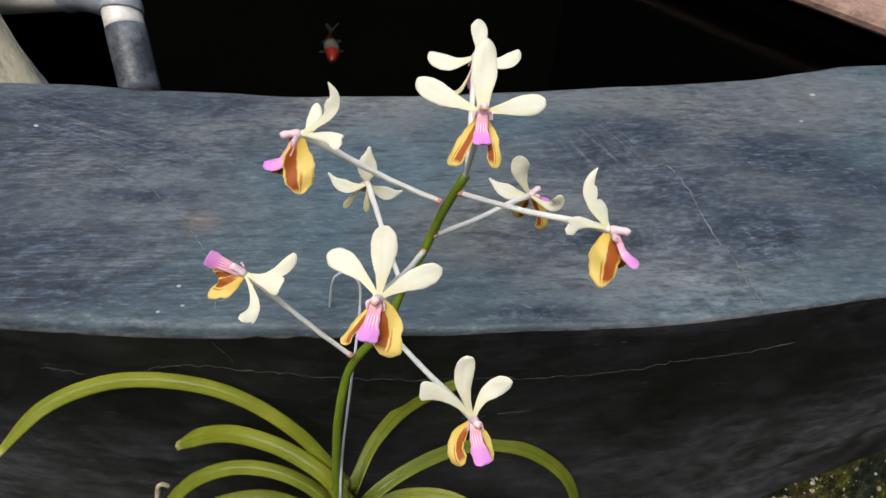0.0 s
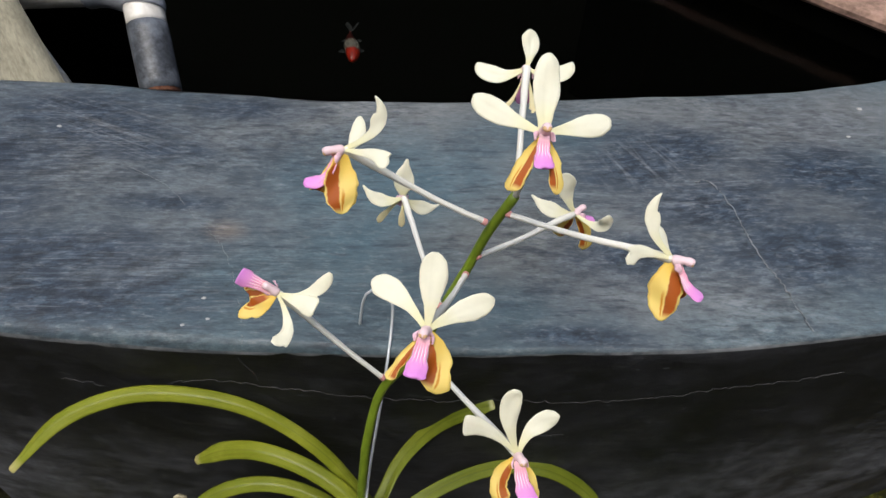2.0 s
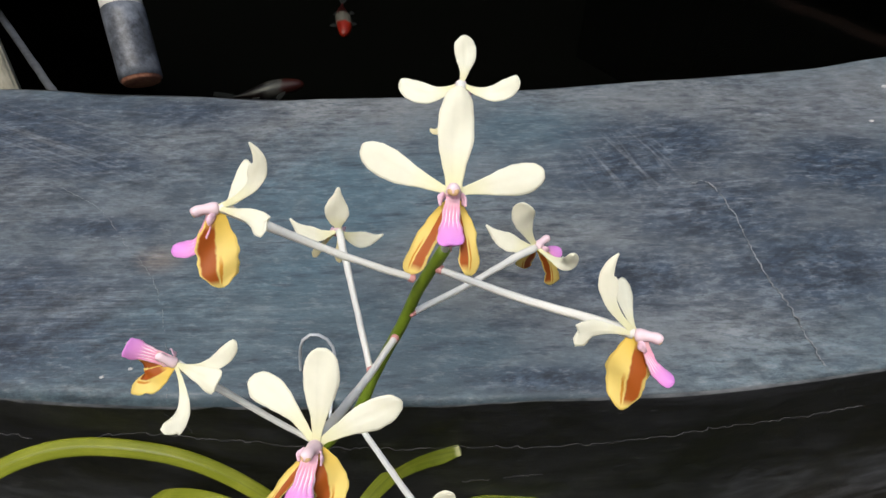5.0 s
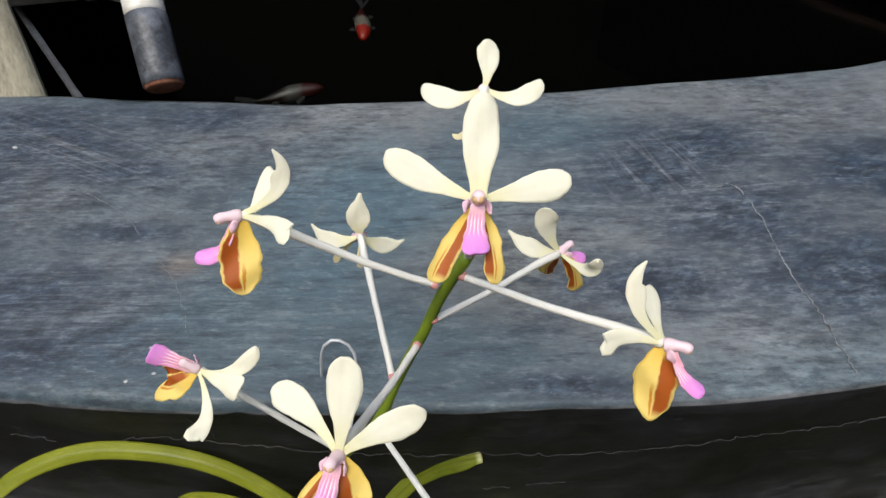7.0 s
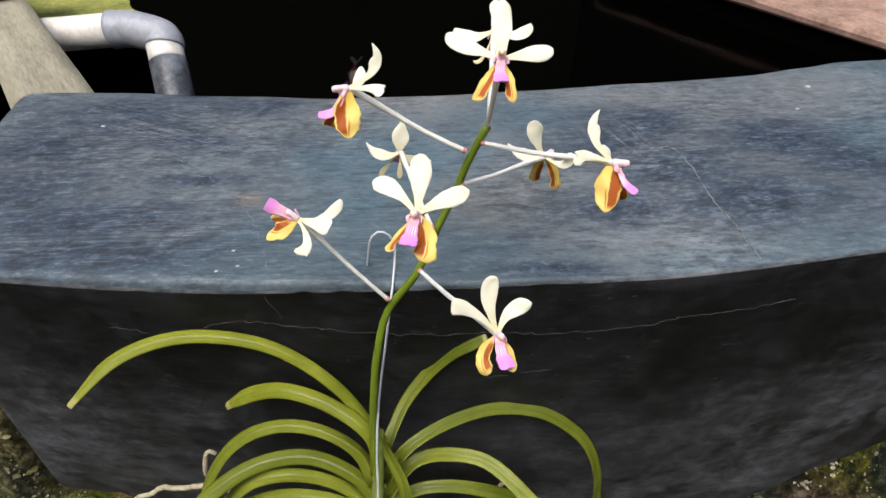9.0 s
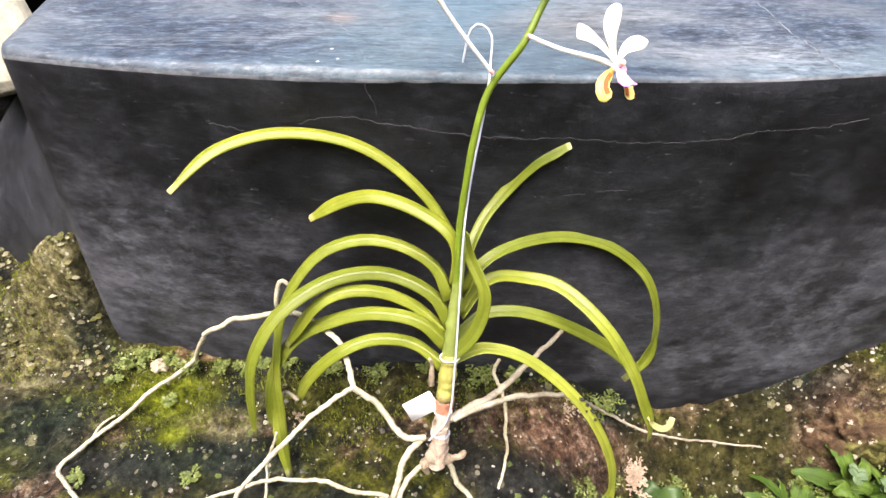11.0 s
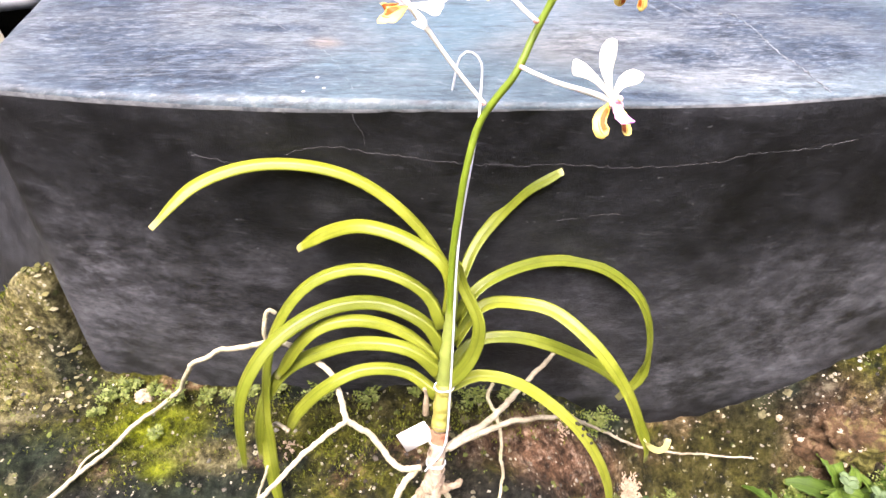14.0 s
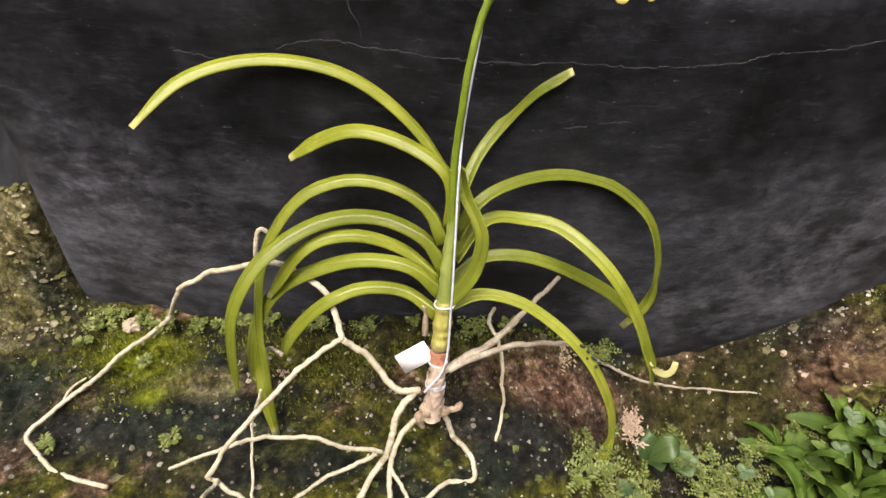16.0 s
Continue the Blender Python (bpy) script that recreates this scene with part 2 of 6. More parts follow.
def mossy_ground():
    m, t, p = mat("mossy_soil", 0.9, spec=0.15)
    v = coords(t)
    n1 = noise_tex(t, v, 7.0, 8, 0.7)
    n2 = noise_tex(t, v, 130.0, 8, 0.78)
    n3 = noise_tex(t, coords(t, (1, 1.6, 1), (0, 0, 0.7)), 6.0, 6, 0.65)
    n4 = noise_tex(t, v, 240.0, 4, 0.7)
    n5 = noise_tex(t, v, 45.0, 6, 0.7)
    n6 = mix(t, 0.55, n5, n2)
    soil = ramp(t, n6, [(0.4, (0.007, 0.007, 0.005)), (0.5, (0.021, 0.019, 0.012)), (0.58, (0.05, 0.043, 0.027)), (0.66, (0.13, 0.11, 0.075))])
    moss = ramp(t, n6, [(0.4, (0.02, 0.022, 0.003)), (0.5, (0.06, 0.06, 0.006)), (0.6, (0.15, 0.145, 0.018))])
    algae = ramp(t, n6, [(0.4, (0.005, 0.0085, 0.0058)), (0.52, (0.0155, 0.022, 0.014)), (0.64, (0.06, 0.074, 0.045))])
    red = ramp(t, n6, [(0.4, (0.045, 0.024, 0.013)), (0.51, (0.18, 0.1, 0.058)), (0.61, (0.56, 0.41, 0.3))])
    tan = ramp(t, n6, [(0.38, (0.03, 0.025, 0.007)), (0.48, (0.145, 0.125, 0.045)), (0.6, (0.44, 0.39, 0.2))])
    bright = ramp(t, n6, [(0.38, (0.06, 0.075, 0.003)), (0.5, (0.16, 0.185, 0.005)), (0.62, (0.28, 0.31, 0.025))])
    slime = ramp(t, n6, [(0.38, (0.022, 0.02, 0.004)), (0.5, (0.045, 0.04, 0.009)), (0.62, (0.09, 0.078, 0.025))])
    dark = ramp(t, n6, [(0.4, (0.009, 0.009, 0.008)), (0.55, (0.026, 0.026, 0.022)), (0.66, (0.08, 0.078, 0.066))])
    col = mix(t, ramp(t, n1, [(0.46, grey(0)), (0.54, grey(1))]), soil, moss)
    col = mix(t, ramp(t, n3, [(0.4, grey(0.9)), (0.46, grey(0))]), col, algae)
    col = mix(t, ramp(t, n3, [(0.56, grey(0)), (0.61, grey(0.7))]), col, red)
    for x, y, rx, ry, k, tone in ((-0.51, 0.27, 0.085, 0.08, 1.0, tan), (-0.55, 0.21, 0.06, 0.05, 0.8, tan), (-0.465, 0.225, 0.03, 0.022, 0.75, algae), (-0.487, 0.23, 0.025, 0.015, 0.8, algae), (-0.47, 0.15, 0.07, 0.03, 0.8, algae), (-0.49, 0.2, 0.06, 0.018, 0.85, soil), (-0.42, 0.095, 0.1, 0.035, 0.9, dark), (-0.5, 0.13, 0.08, 0.05, 0.9, algae), (-0.3, 0.1, 0.12, 0.04, 0.8, algae),
                                  (-0.32, 0.142, 0.06, 0.02, 0.75, tan), (-0.19, 0.172, 0.09, 0.03, 0.8, moss), (-0.375, 0.172, 0.062, 0.036, 1.0, bright), (-0.355, 0.128, 0.026, 0.014, 0.9, bright), (-0.25, 0.06, 0.09, 0.03, 0.7, dark),
                                  (0.045, 0.155, 0.1, 0.05, 1.0, red), (0.12, 0.17, 0.05, 0.03, 0.7, red), (0.28, 0.205, 0.15, 0.05, 1.0, slime), (0.22, 0.165, 0.12, 0.04, 1.0, slime), (-0.1, 0.19, 0.14, 0.025, 0.7, slime), (0.0, 0.09, 0.08, 0.035, 0.8, dark), (0.42, 0.22, 0.08, 0.05, 0.5, red), (0.35, 0.12, 0.12, 0.03, 0.6, dark)):
        col = mix(t, math_node(t, "MULTIPLY", oval_mask(t, x, y, rx, ry), k), col, tone)
    col = mix(t, math_node(t, "MULTIPLY", flecks(t, v, 70.0, 0.07), 0.75), col, (0.22, 0.2, 0.11))
    col = mix(t, math_node(t, "MULTIPLY", flecks(t, v, 150.0, 0.06), 0.85), col, (0.36, 0.33, 0.23))
    col = mix(t, math_node(t, "MULTIPLY", flecks(t, v, 110.0, 0.1), 0.8), col, (0.16, 0.2, 0.05))
    col = mix(t, math_node(t, "MULTIPLY", flecks(t, v, 240.0, 0.06, 0.36), 0.9), col, (0.5, 0.46, 0.36))
    clump = noise_tex(t, v, 60.0, 5, 0.7)
    col = mix(t, 1.0, col, ramp(t, clump, [(0.37, grey(0.2)), (0.48, grey(0.68)), (0.62, grey(1.35))]), "MULTIPLY")
    t.links.new(col, p.inputs["Base Color"])
    bump(t, p, mix(t, 0.6, mix(t, 0.5, clump, n5), n2), 1.0, 0.012)
    return m


def scatter_skin(name, cols, rough=0.8):
    """A material whose colour differs from bit to bit of one joined mesh."""
    m, t, p = mat(name, rough, spec=0.3)
    g = t.nodes.new("ShaderNodeNewGeometry")
    n = noise_tex(t, coords(t), 220.0, 3, 0.6)
    col = ramp(t, g.outputs["Random Per Island"], [(i / max(1, len(cols) - 1), c) for i, c in enumerate(cols)])
    t.links.new(mix(t, 0.6, col, ramp(t, n, [(0.4, grey(0.35)), (0.6, grey(1.0))]), "MULTIPLY"), p.inputs["Base Color"])
    return m


def leaf_skin(name, dark, light, tip, rough=0.46, spec=0.34):
    m, t, p = mat(name, rough, spec=spec)
    uv = t.nodes.new("ShaderNodeUVMap")
    uv.uv_map = "along"
    sep = t.nodes.new("ShaderNodeSeparateXYZ")
    t.links.new(uv.outputs["UV"], sep.inputs[0])
    mp = t.nodes.new("ShaderNodeMapping")
    mp.inputs["Scale"].default_value = (40, 3, 1)
    t.links.new(uv.outputs["UV"], mp.inputs["Vector"])
    vein = noise_tex(t, mp.outputs["Vector"], 1.0, 5, 0.6)
    patch = noise_tex(t, coords(t), 25.0, 5, 0.6)
    col = ramp(t, mix(t, 0.5, vein, patch), [(0.35, dark), (0.65, light)])
    dusty = noise_tex(t, coords(t), 48.0, 7, 0.72)
    col = mix(t, ramp(t, dusty, [(0.52, grey(0)), (0.68, grey(0.3))]), col, tuple(min(1, c * 1.2 + 0.03) for c in light))
    col = mix(t, ramp(t, dusty, [(0.28, grey(0.5)), (0.36, grey(0))]), col, tuple(c * 0.5 for c in dark))
    rib = ramp(t, sep.outputs["X"], [(0.42, (0, 0, 0)), (0.5, (0.35,) * 3), (0.58, (0, 0, 0))])
    col = mix(t, rib, col, tuple(c * 0.55 for c in dark))
    col = mix(t, ramp(t, sep.outputs["Y"], [(0.965, (0, 0, 0)), (0.995, (1, 1, 1))]), col, tip)
    t.links.new(col, p.inputs["Base Color"])
    each = t.nodes.new("ShaderNodeObjectInfo")
    col = mix(t, 1.0, col, ramp(t, each.outputs["Random"], [(0.0, (0.72, 0.74, 0.7)), (0.5, (0.95, 0.95, 0.95)), (1.0, (1.18, 1.12, 1.0))]), "MULTIPLY")
    t.links.new(col, p.inputs["Base Color"])
    p.inputs["Subsurface Weight"].default_value = 0.08
    p.inputs["Subsurface Radius"].default_value = (0.004, 0.006, 0.001)
    bump(t, p, vein, 0.15, 0.0006)
    return m


def petal_skin(name, base, edge, spot=None, inner=None, through_light=0.34):
    m, t, p = mat(name, 0.5, spec=0.3)
    uv = t.nodes.new("ShaderNodeUVMap")
    uv.uv_map = "along"
    sep = t.nodes.new("ShaderNodeSeparateXYZ")
    t.links.new(uv.outputs["UV"], sep.inputs[0])
    fine = noise_tex(t, coords(t), 180.0, 4, 0.6)
    col = ramp(t, sep.outputs["Y"], [(0.0, base), (0.45, edge), (1.0, edge)])
    col = mix(t, 0.2, col, ramp(t, fine, [(0.3, tuple(c * 0.75 for c in edge)), (0.7, edge)]))
    if inner:
        wob = noise_tex(t, coords(t), 130.0, 3, 0.6)
        add = node(t, "ShaderNodeMath")
        add.operation = "MULTIPLY_ADD"
        t.links.new(wob, add.inputs[0])
        add.inputs[1].default_value = 0.22
        t.links.new(sep.outputs["X"], add.inputs[2])
        side = ramp(t, add.outputs[0], [(0.15, (0, 0, 0)), (0.2, (1, 1, 1)), (0.54, (1, 1, 1)), (0.59, (0, 0, 0))])
        ends = ramp(t, sep.outputs["Y"], [(0.1, (0, 0, 0)), (0.22, (1, 1, 1)), (0.86, (1, 1, 1)), (0.95, (0, 0, 0))])
        mask = mix(t, 1.0, side, ends, "MULTIPLY")
        col = mix(t, mask, col, inner)
        line = ramp(t, add.outputs[0], [(0.62, (0, 0, 0)), (0.65, (0.9,) * 3), (0.7, (0.9,) * 3), (0.73, (0, 0, 0))])
        ends2 = ramp(t, sep.outputs["Y"], [(0.5, (0, 0, 0)), (0.65, (1, 1, 1)), (0.9, (1, 1, 1)), (0.96, (0, 0, 0))])
        col = mix(t, mix(t, 1.0, line, ends2, "MULTIPLY"), col, spot)
    t.links.new(col, p.inputs["Base Color"])
    # thin flesh lets some light through
    thin = node(t, "ShaderNodeBsdfTranslucent")
    t.links.new(col, thin.inputs["Color"])
    both = node(t, "ShaderNodeMixShader", Fac=through_light)
    t.links.new(p.outputs[0], both.inputs[1])
    t.links.new(thin.outputs[0], both.inputs[2])
    t.links.new(both.outputs[0], t.nodes["Material Output"].inputs["Surface"])
    vein = noise_tex(t, coords(t), 320.0, 3, 0.6)
    bump(t, p, vein, 0.12, 0.0006)
    return m


def lip_skin():
    m, t, p = mat("magenta_lip", 0.45, spec=0.3)
    uv = t.nodes.new("ShaderNodeUVMap")
    uv.uv_map = "along"
    sep = t.nodes.new("ShaderNodeSeparateXYZ")
    t.links.new(uv.outputs["UV"], sep.inputs[0])
    w = node(t, "ShaderNodeMath")
    w.operation = "SINE"
    k = node(t, "ShaderNodeMath")
    k.operation = "MULTIPLY"
    k.inputs[1].default_value = 34.0
    t.links.new(sep.outputs["X"], k.inputs[0])
    t.links.new(k.outputs[0], w.inputs[0])
    stripe = ramp(t, w.outputs[0], [(0.35, (0, 0, 0)), (0.8, (0.75,) * 3)])
    near = ramp(t, sep.outputs["Y"], [(0.22, (0.1, 0.1, 0.1)), (0.36, (1.0,) * 3), (0.52, (0.9,) * 3), (0.66, (0, 0, 0))])
    col = ramp(t, sep.outputs["Y"], [(0.0, (0.84, 0.56, 0.58)), (0.2, (0.72, 0.34, 0.42)), (0.45, (0.72, 0.3, 0.46)), (0.66, (0.7, 0.28, 0.58)), (1.0, (0.64, 0.24, 0.62))])
    col = mix(t, mix(t, 1.0, stripe, near, "MULTIPLY"), col, (0.92, 0.8, 0.84))
    t.links.new(col, p.inputs["Base Color"])
    p.inputs["Subsurface Weight"].default_value = 0.2
    p.inputs["Subsurface Radius"].default_value = (0.002, 0.001, 0.002)
    return m


def plain(name, col, rough=0.5, metal=0.0, var=0.25, scale=60):
    m, t, p = mat(name, rough, metal)
    n = noise_tex(t, coords(t), scale, 5, 0.6)
    t.links.new(ramp(t, n, [(0.3, tuple(c * (1 - var) for c in col)), (0.7, tuple(min(1, c * (1 + var * 0.4)) for c in col))]), p.inputs["Base Color"])
    bump(t, p, n, 0.15, 0.0008)
    return m


def pond_water():
    m = bpy.data.materials.new("dark_pond_water")
    m.use_nodes = True
    t = m.node_tree
    t.nodes.remove(t.nodes["Principled BSDF"])
    clear = node(t, "ShaderNodeBsdfTransparent", Color=(0.72, 0.74, 0.7, 1))
    gloss = node(t, "ShaderNodeBsdfGlossy", Roughness=0.12)
    fr = node(t, "ShaderNodeFresnel", IOR=1.15)
    b = node(t, "ShaderNodeBump", Strength=0.12, Distance=0.01)
    t.links.new(noise_tex(t, coords(t), 5.0, 2, 0.5), b.inputs["Height"])
    t.links.new(b.outputs["Normal"], gloss.inputs["Normal"])
    ms = t.nodes.new("ShaderNodeMixShader")
    t.links.new(fr.outputs[0], ms.inputs[0])
    t.links.new(clear.outputs[0], ms.inputs[1])
    t.links.new(gloss.outputs[0], ms.inputs[2])
    t.links.new(ms.outputs[0], t.nodes["Material Output"].inputs["Surface"])
    return m


M_FACE, M_TOP = painted_cement(), scuffed_skylit_top()
M_GROUND = mossy_ground()
M_LEAF = leaf_skin("orchid_leaf", (0.106, 0.132, 0.009), (0.215, 0.24, 0.026), (0.46, 0.45, 0.19), 0.4)
M_OLDLEAF = leaf_skin("ageing_orchid_leaf", (0.145, 0.17, 0.012), (0.26, 0.285, 0.04), (0.4, 0.42, 0.16))
M_SPOT = plain("dark_leaf_spot", (0.015, 0.012, 0.006), 0.7)
M_EDGE = worn_edge()
M_CRACK = plain("pale_crack_filling", (0.036, 0.036, 0.037), 0.8, var=0.6, scale=150)
M_CRACKTOP = plain("light_crack_filling", (0.23, 0.24, 0.245), 0.8, var=0.6, scale=150)
M_CRUMB = scatter_skin("mortar_crumb", [(0.36, 0.32, 0.25), (0.2, 0.17, 0.1), (0.48, 0.45, 0.38), (0.12, 0.1, 0.05)])
M_CHIP = plain("pale_mortar", (0.42, 0.42, 0.41), 0.9)
M_SHEATH = plain("pale_green_sheath", (0.2, 0.24, 0.05), 0.5, scale=90)
M_GRIT = scatter_skin("mixed_grit", [(0.02, 0.018, 0.015), (0.07, 0.06, 0.045), (0.03, 0.026, 0.02), (0.3, 0.27, 0.21), (0.1, 0.07, 0.05), (0.02, 0.02, 0.018), (0.36, 0.33, 0.26)])
M_MOSS = scatter_skin("bright_moss", [(0.07, 0.085, 0.004), (0.15, 0.17, 0.008), (0.1, 0.125, 0.008), (0.2, 0.21, 0.02)])
M_RUBBLE = scatter_skin("lichened_rubble", [(0.06, 0.055, 0.016), (0.17, 0.145, 0.055), (0.07, 0.07, 0.013), (0.3, 0.27, 0.16), (0.04, 0.034, 0.013), (0.13, 0.125, 0.03)])
M_WEED = scatter_skin("small_weed_leaf", [(0.048, 0.07, 0.01), (0.15, 0.18, 0.035), (0.08, 0.11, 0.016), (0.21, 0.23, 0.07)], 0.6)
M_BROAD = leaf_skin("broad_weed_leaf", (0.024, 0.052, 0.006), (0.085, 0.135, 0.02), (0.14, 0.15, 0.04), 0.55, 0.14)
M_GLOSSY = leaf_skin("glossy_oval_leaf", (0.026, 0.055, 0.014), (0.062, 0.1, 0.028), (0.08, 0.11, 0.03), 0.45)
M_DULL = leaf_skin("dull_round_leaf", (0.045, 0.082, 0.03), (0.1, 0.145, 0.06), (0.1, 0.12, 0.05), 0.55)
M_DRY = two_tone("dry_pale_litter", (0.25, 0.17, 0.11), (0.55, 0.42, 0.3), 90, 0.85)


def mossy_rock():
    m, t, p = mat("mossy_brown_rock", 0.92, spec=0.2)
    v = coords(t)
    n, f, k = noise_tex(t, v, 26.0, 8, 0.72), noise_tex(t, v, 120.0, 6, 0.75), noise_tex(t, v, 14.0, 5, 0.65)
    col = ramp(t, mix(t, 0.4, n, f), [(0.38, (0.022, 0.014, 0.007)), (0.5, (0.095, 0.055, 0.028)), (0.62, (0.27, 0.19, 0.12))])
    col = mix(t, ramp(t, k, [(0.48, grey(0)), (0.56, grey(0.85))]), col, ramp(t, f, [(0.4, (0.03, 0.032, 0.004)), (0.6, (0.16, 0.15, 0.035))]))
    col = mix(t, math_node(t, "MULTIPLY", flecks(t, v, 90.0, 0.14), 0.8), col, (0.5, 0.42, 0.33))
    t.links.new(col, p.inputs["Base Color"])
    bump(t, p, mix(t, 0.5, n, f), 1.0, 0.01)
    return m


M_ROCK = mossy_rock()
M_PEBBLE = two_tone("tan_pebble", (0.25, 0.2, 0.12), (0.42, 0.35, 0.24), 60, 0.8)
M_CREAM = petal_skin("cream_petal", (0.84, 0.8, 0.42), (0.93, 0.905, 0.74))
M_LATERAL = petal_skin("blotched_sepal", (0.95, 0.66, 0.07), (0.97, 0.78, 0.24), (0.72, 0.3, 0.02), (0.5, 0.125, 0.018), 0.42)
M_BACK = petal_skin("sepal_back", (0.82, 0.74, 0.4), (0.88, 0.8, 0.5))
M_LOBE = plain("pink_lobe", (0.86, 0.56, 0.66), 0.5, var=0.35, scale=500)
M_LIP = lip_skin()
M_COLUMN = plain("pale_pink_column", (0.85, 0.63, 0.66), 0.5)
M_CAP = plain("tan_anther", (0.78, 0.5, 0.24), 0.5, var=0.6, scale=400)
M_PEDICEL = petal_skin("white_pedicel", (0.93, 0.91, 0.84), (0.93, 0.91, 0.84), through_light=0.3)
M_BLUSH = plain("pink_joint", (0.66, 0.3, 0.27), 0.5, scale=200)
M_STALK = plain("green_stalk", (0.145, 0.21, 0.014), 0.45, scale=120)
M_CANE = two_tone("dry_cane", (0.1, 0.06, 0.03), (0.42, 0.33, 0.22), 70, 0.85, (1, 1, 0.5), 0.9, 0.004)
M_GREENCANE = two_tone("green_cane", (0.13, 0.13, 0.02), (0.34, 0.31, 0.07), 45, 0.55, (1, 1, 0.2), 0.4)
M_RUST = two_tone("rust_sheath", (0.14, 0.04, 0.025), (0.4, 0.18, 0.1), 60, 0.8, (1, 1, 0.3), 0.5)
M_TORN = plain("pale_torn_leaf", (0.4, 0.38, 0.14), 0.6)
M_PAPER = two_tone("papery_sheath", (0.17, 0.11, 0.07), (0.52, 0.41, 0.3), 60, 0.85, (1, 1, 0.25), 0.7, 0.002)
M_ROOT = two_tone("velamen_root", (0.25, 0.215, 0.12), (0.52, 0.47, 0.33), 70, 0.8, strength=0.6)
M_OLDROOT = two_tone("withered_root", (0.16, 0.13, 0.08), (0.42, 0.37, 0.27), 55, 0.8)
M_WIRE = plain("grey_wire", (0.58, 0.6, 0.62), 0.35, 0.15)
M_WHITE = plain("white_plastic", (0.8, 0.8, 0.8), 0.4, var=0.05)
M_PIPE = two_tone("white_pvc", (0.6, 0.55, 0.47), (0.78, 0.75, 0.7), 8, 0.45)
M_ELBOW = two_tone("grey_pvc", (0.22, 0.23, 0.26), (0.34, 0.35, 0.38), 10, 0.45)
M_SLEEVE = two_tone("stained_black_sleeve", (0.012, 0.013, 0.016), (0.15, 0.165, 0.19), 22, 0.5, lo=0.46, hi=0.62)
M_WOOD = two_tone("weathered_wood", (0.15, 0.135, 0.09), (0.34, 0.31, 0.22), 5, 0.85, (1, 9, 9), 0.6)
M_STICK = two_tone("grey_stick", (0.13, 0.125, 0.11), (0.3, 0.29, 0.26), 12, 0.8, (1, 6, 6))
M_DARKWOOD = two_tone("dark_wood", (0.05, 0.035, 0.025), (0.12, 0.09, 0.07), 8, 0.8, (1, 10, 10))
M_MOSSWALL = two_tone("yellow_moss_wall", (0.1, 0.11, 0.015), (0.3, 0.3, 0.07), 14, 0.9, strength=0.6)
M_CLAY = two_tone("red_clay_coping", (0.14, 0.085, 0.06), (0.4, 0.25, 0.19), 14, 0.85, strength=0.5)
# near-black colour stands for deep water over the bed and shade on bank sides
M_BED_SHADE = plain("black_bed_and_shade", (0.0015, 0.0015, 0.0012), 1.0)
M_BED_SHADE.node_tree.nodes["Principled BSDF"].inputs["Specular IOR Level"].default_value = 0.0
M_WATER = pond_water()


def koi_skin(name, red, white):
    """Red on the head, a white nape and a dull dark back."""
    m, t, p = mat(name, 0.4)
    sep = t.nodes.new("ShaderNodeSeparateXYZ")
    t.links.new(coords(t), sep.inputs[0])
    n = noise_tex(t, coords(t), 30.0, 3, 0.5)
    fore = math_node(t, "ADD", math_node(t, "MULTIPLY", sep.outputs["X"], 5.0), math_node(t, "MULTIPLY", n, 0.3))
    back = tuple(c * 0.12 for c in red)
    t.links.new(ramp(t, fore, [(0.08, back), (0.16, white), (0.3, white), (0.34, red)]), p.inputs["Base Color"])
    return m


# both skins are coloured dim in place of the murk above the fish
M_KOI = koi_skin("koi_skin", (0.25, 0.012, 0.004), (0.12, 0.105, 0.09))
M_DIMKOI = koi_skin("murk_dimmed_koi_skin", (0.03, 0.002, 0.001), (0.05, 0.045, 0.042))
# fins are coloured near-black to vanish in the dark water
M_FIN = plain("black_fin", (0.0015, 0.0013, 0.0012), 0.9)
M_SCREEN = two_tone("dark_sky_screen", (0.006, 0.009, 0.005), (0.02, 0.028, 0.014), 2, 0.9)


# ---- building blocks ----
def finish(name, bm, material, smooth=True):
    me = bpy.data.meshes.new(name)
    bm.normal_update()
    bm.to_mesh(me)
    bm.free()
    for m in material if isinstance(material, (list, tuple)) else [material]:
        me.materials.append(m)
    if smooth:
        me.shade_smooth()
    return me


def part(name, bm, material, parent, label="", smooth=True):
    ob = new(name, finish(name, bm, material, smooth))
    ob.parent = parent
    return tagged(ob, label)


def thing(name, bm, material, label, category, kind="", group="", smooth=True):
    return tagged(new(name, finish(name, bm, material, smooth)), label, category, group, kind)


def spline(ctrl, n):
    """Points along a smooth curve through the given places (Catmull-Rom by chord length)."""
    p = [Vector(c) for c in ctrl]
    p = [p[0] * 2 - p[1]] + p + [p[-1] * 2 - p[-2]]
    seg = [(p[i + 1] - p[i]).length for i in range(1, len(p) - 2)]
    total, out = sum(seg), []
    for k in range(n + 1):
        d, i = total * k / n, 0
        while i < len(seg) - 1 and d > seg[i]:
            d -= seg[i]
            i += 1
        u = min(1.0, d / max(seg[i], 1e-9))
        a, b, c, e = p[i:i + 4]
        out.append(0.5 * ((2 * b) + (c - a) * u + (2 * a - 5 * b + 4 * c - e) * u * u + (3 * b - a - 3 * c + e) * u ** 3))
    return out


def tangents(pts):
    return [(pts[min(i + 1, len(pts) - 1)] - pts[max(i - 1, 0)]).normalized() for i in range(len(pts))]


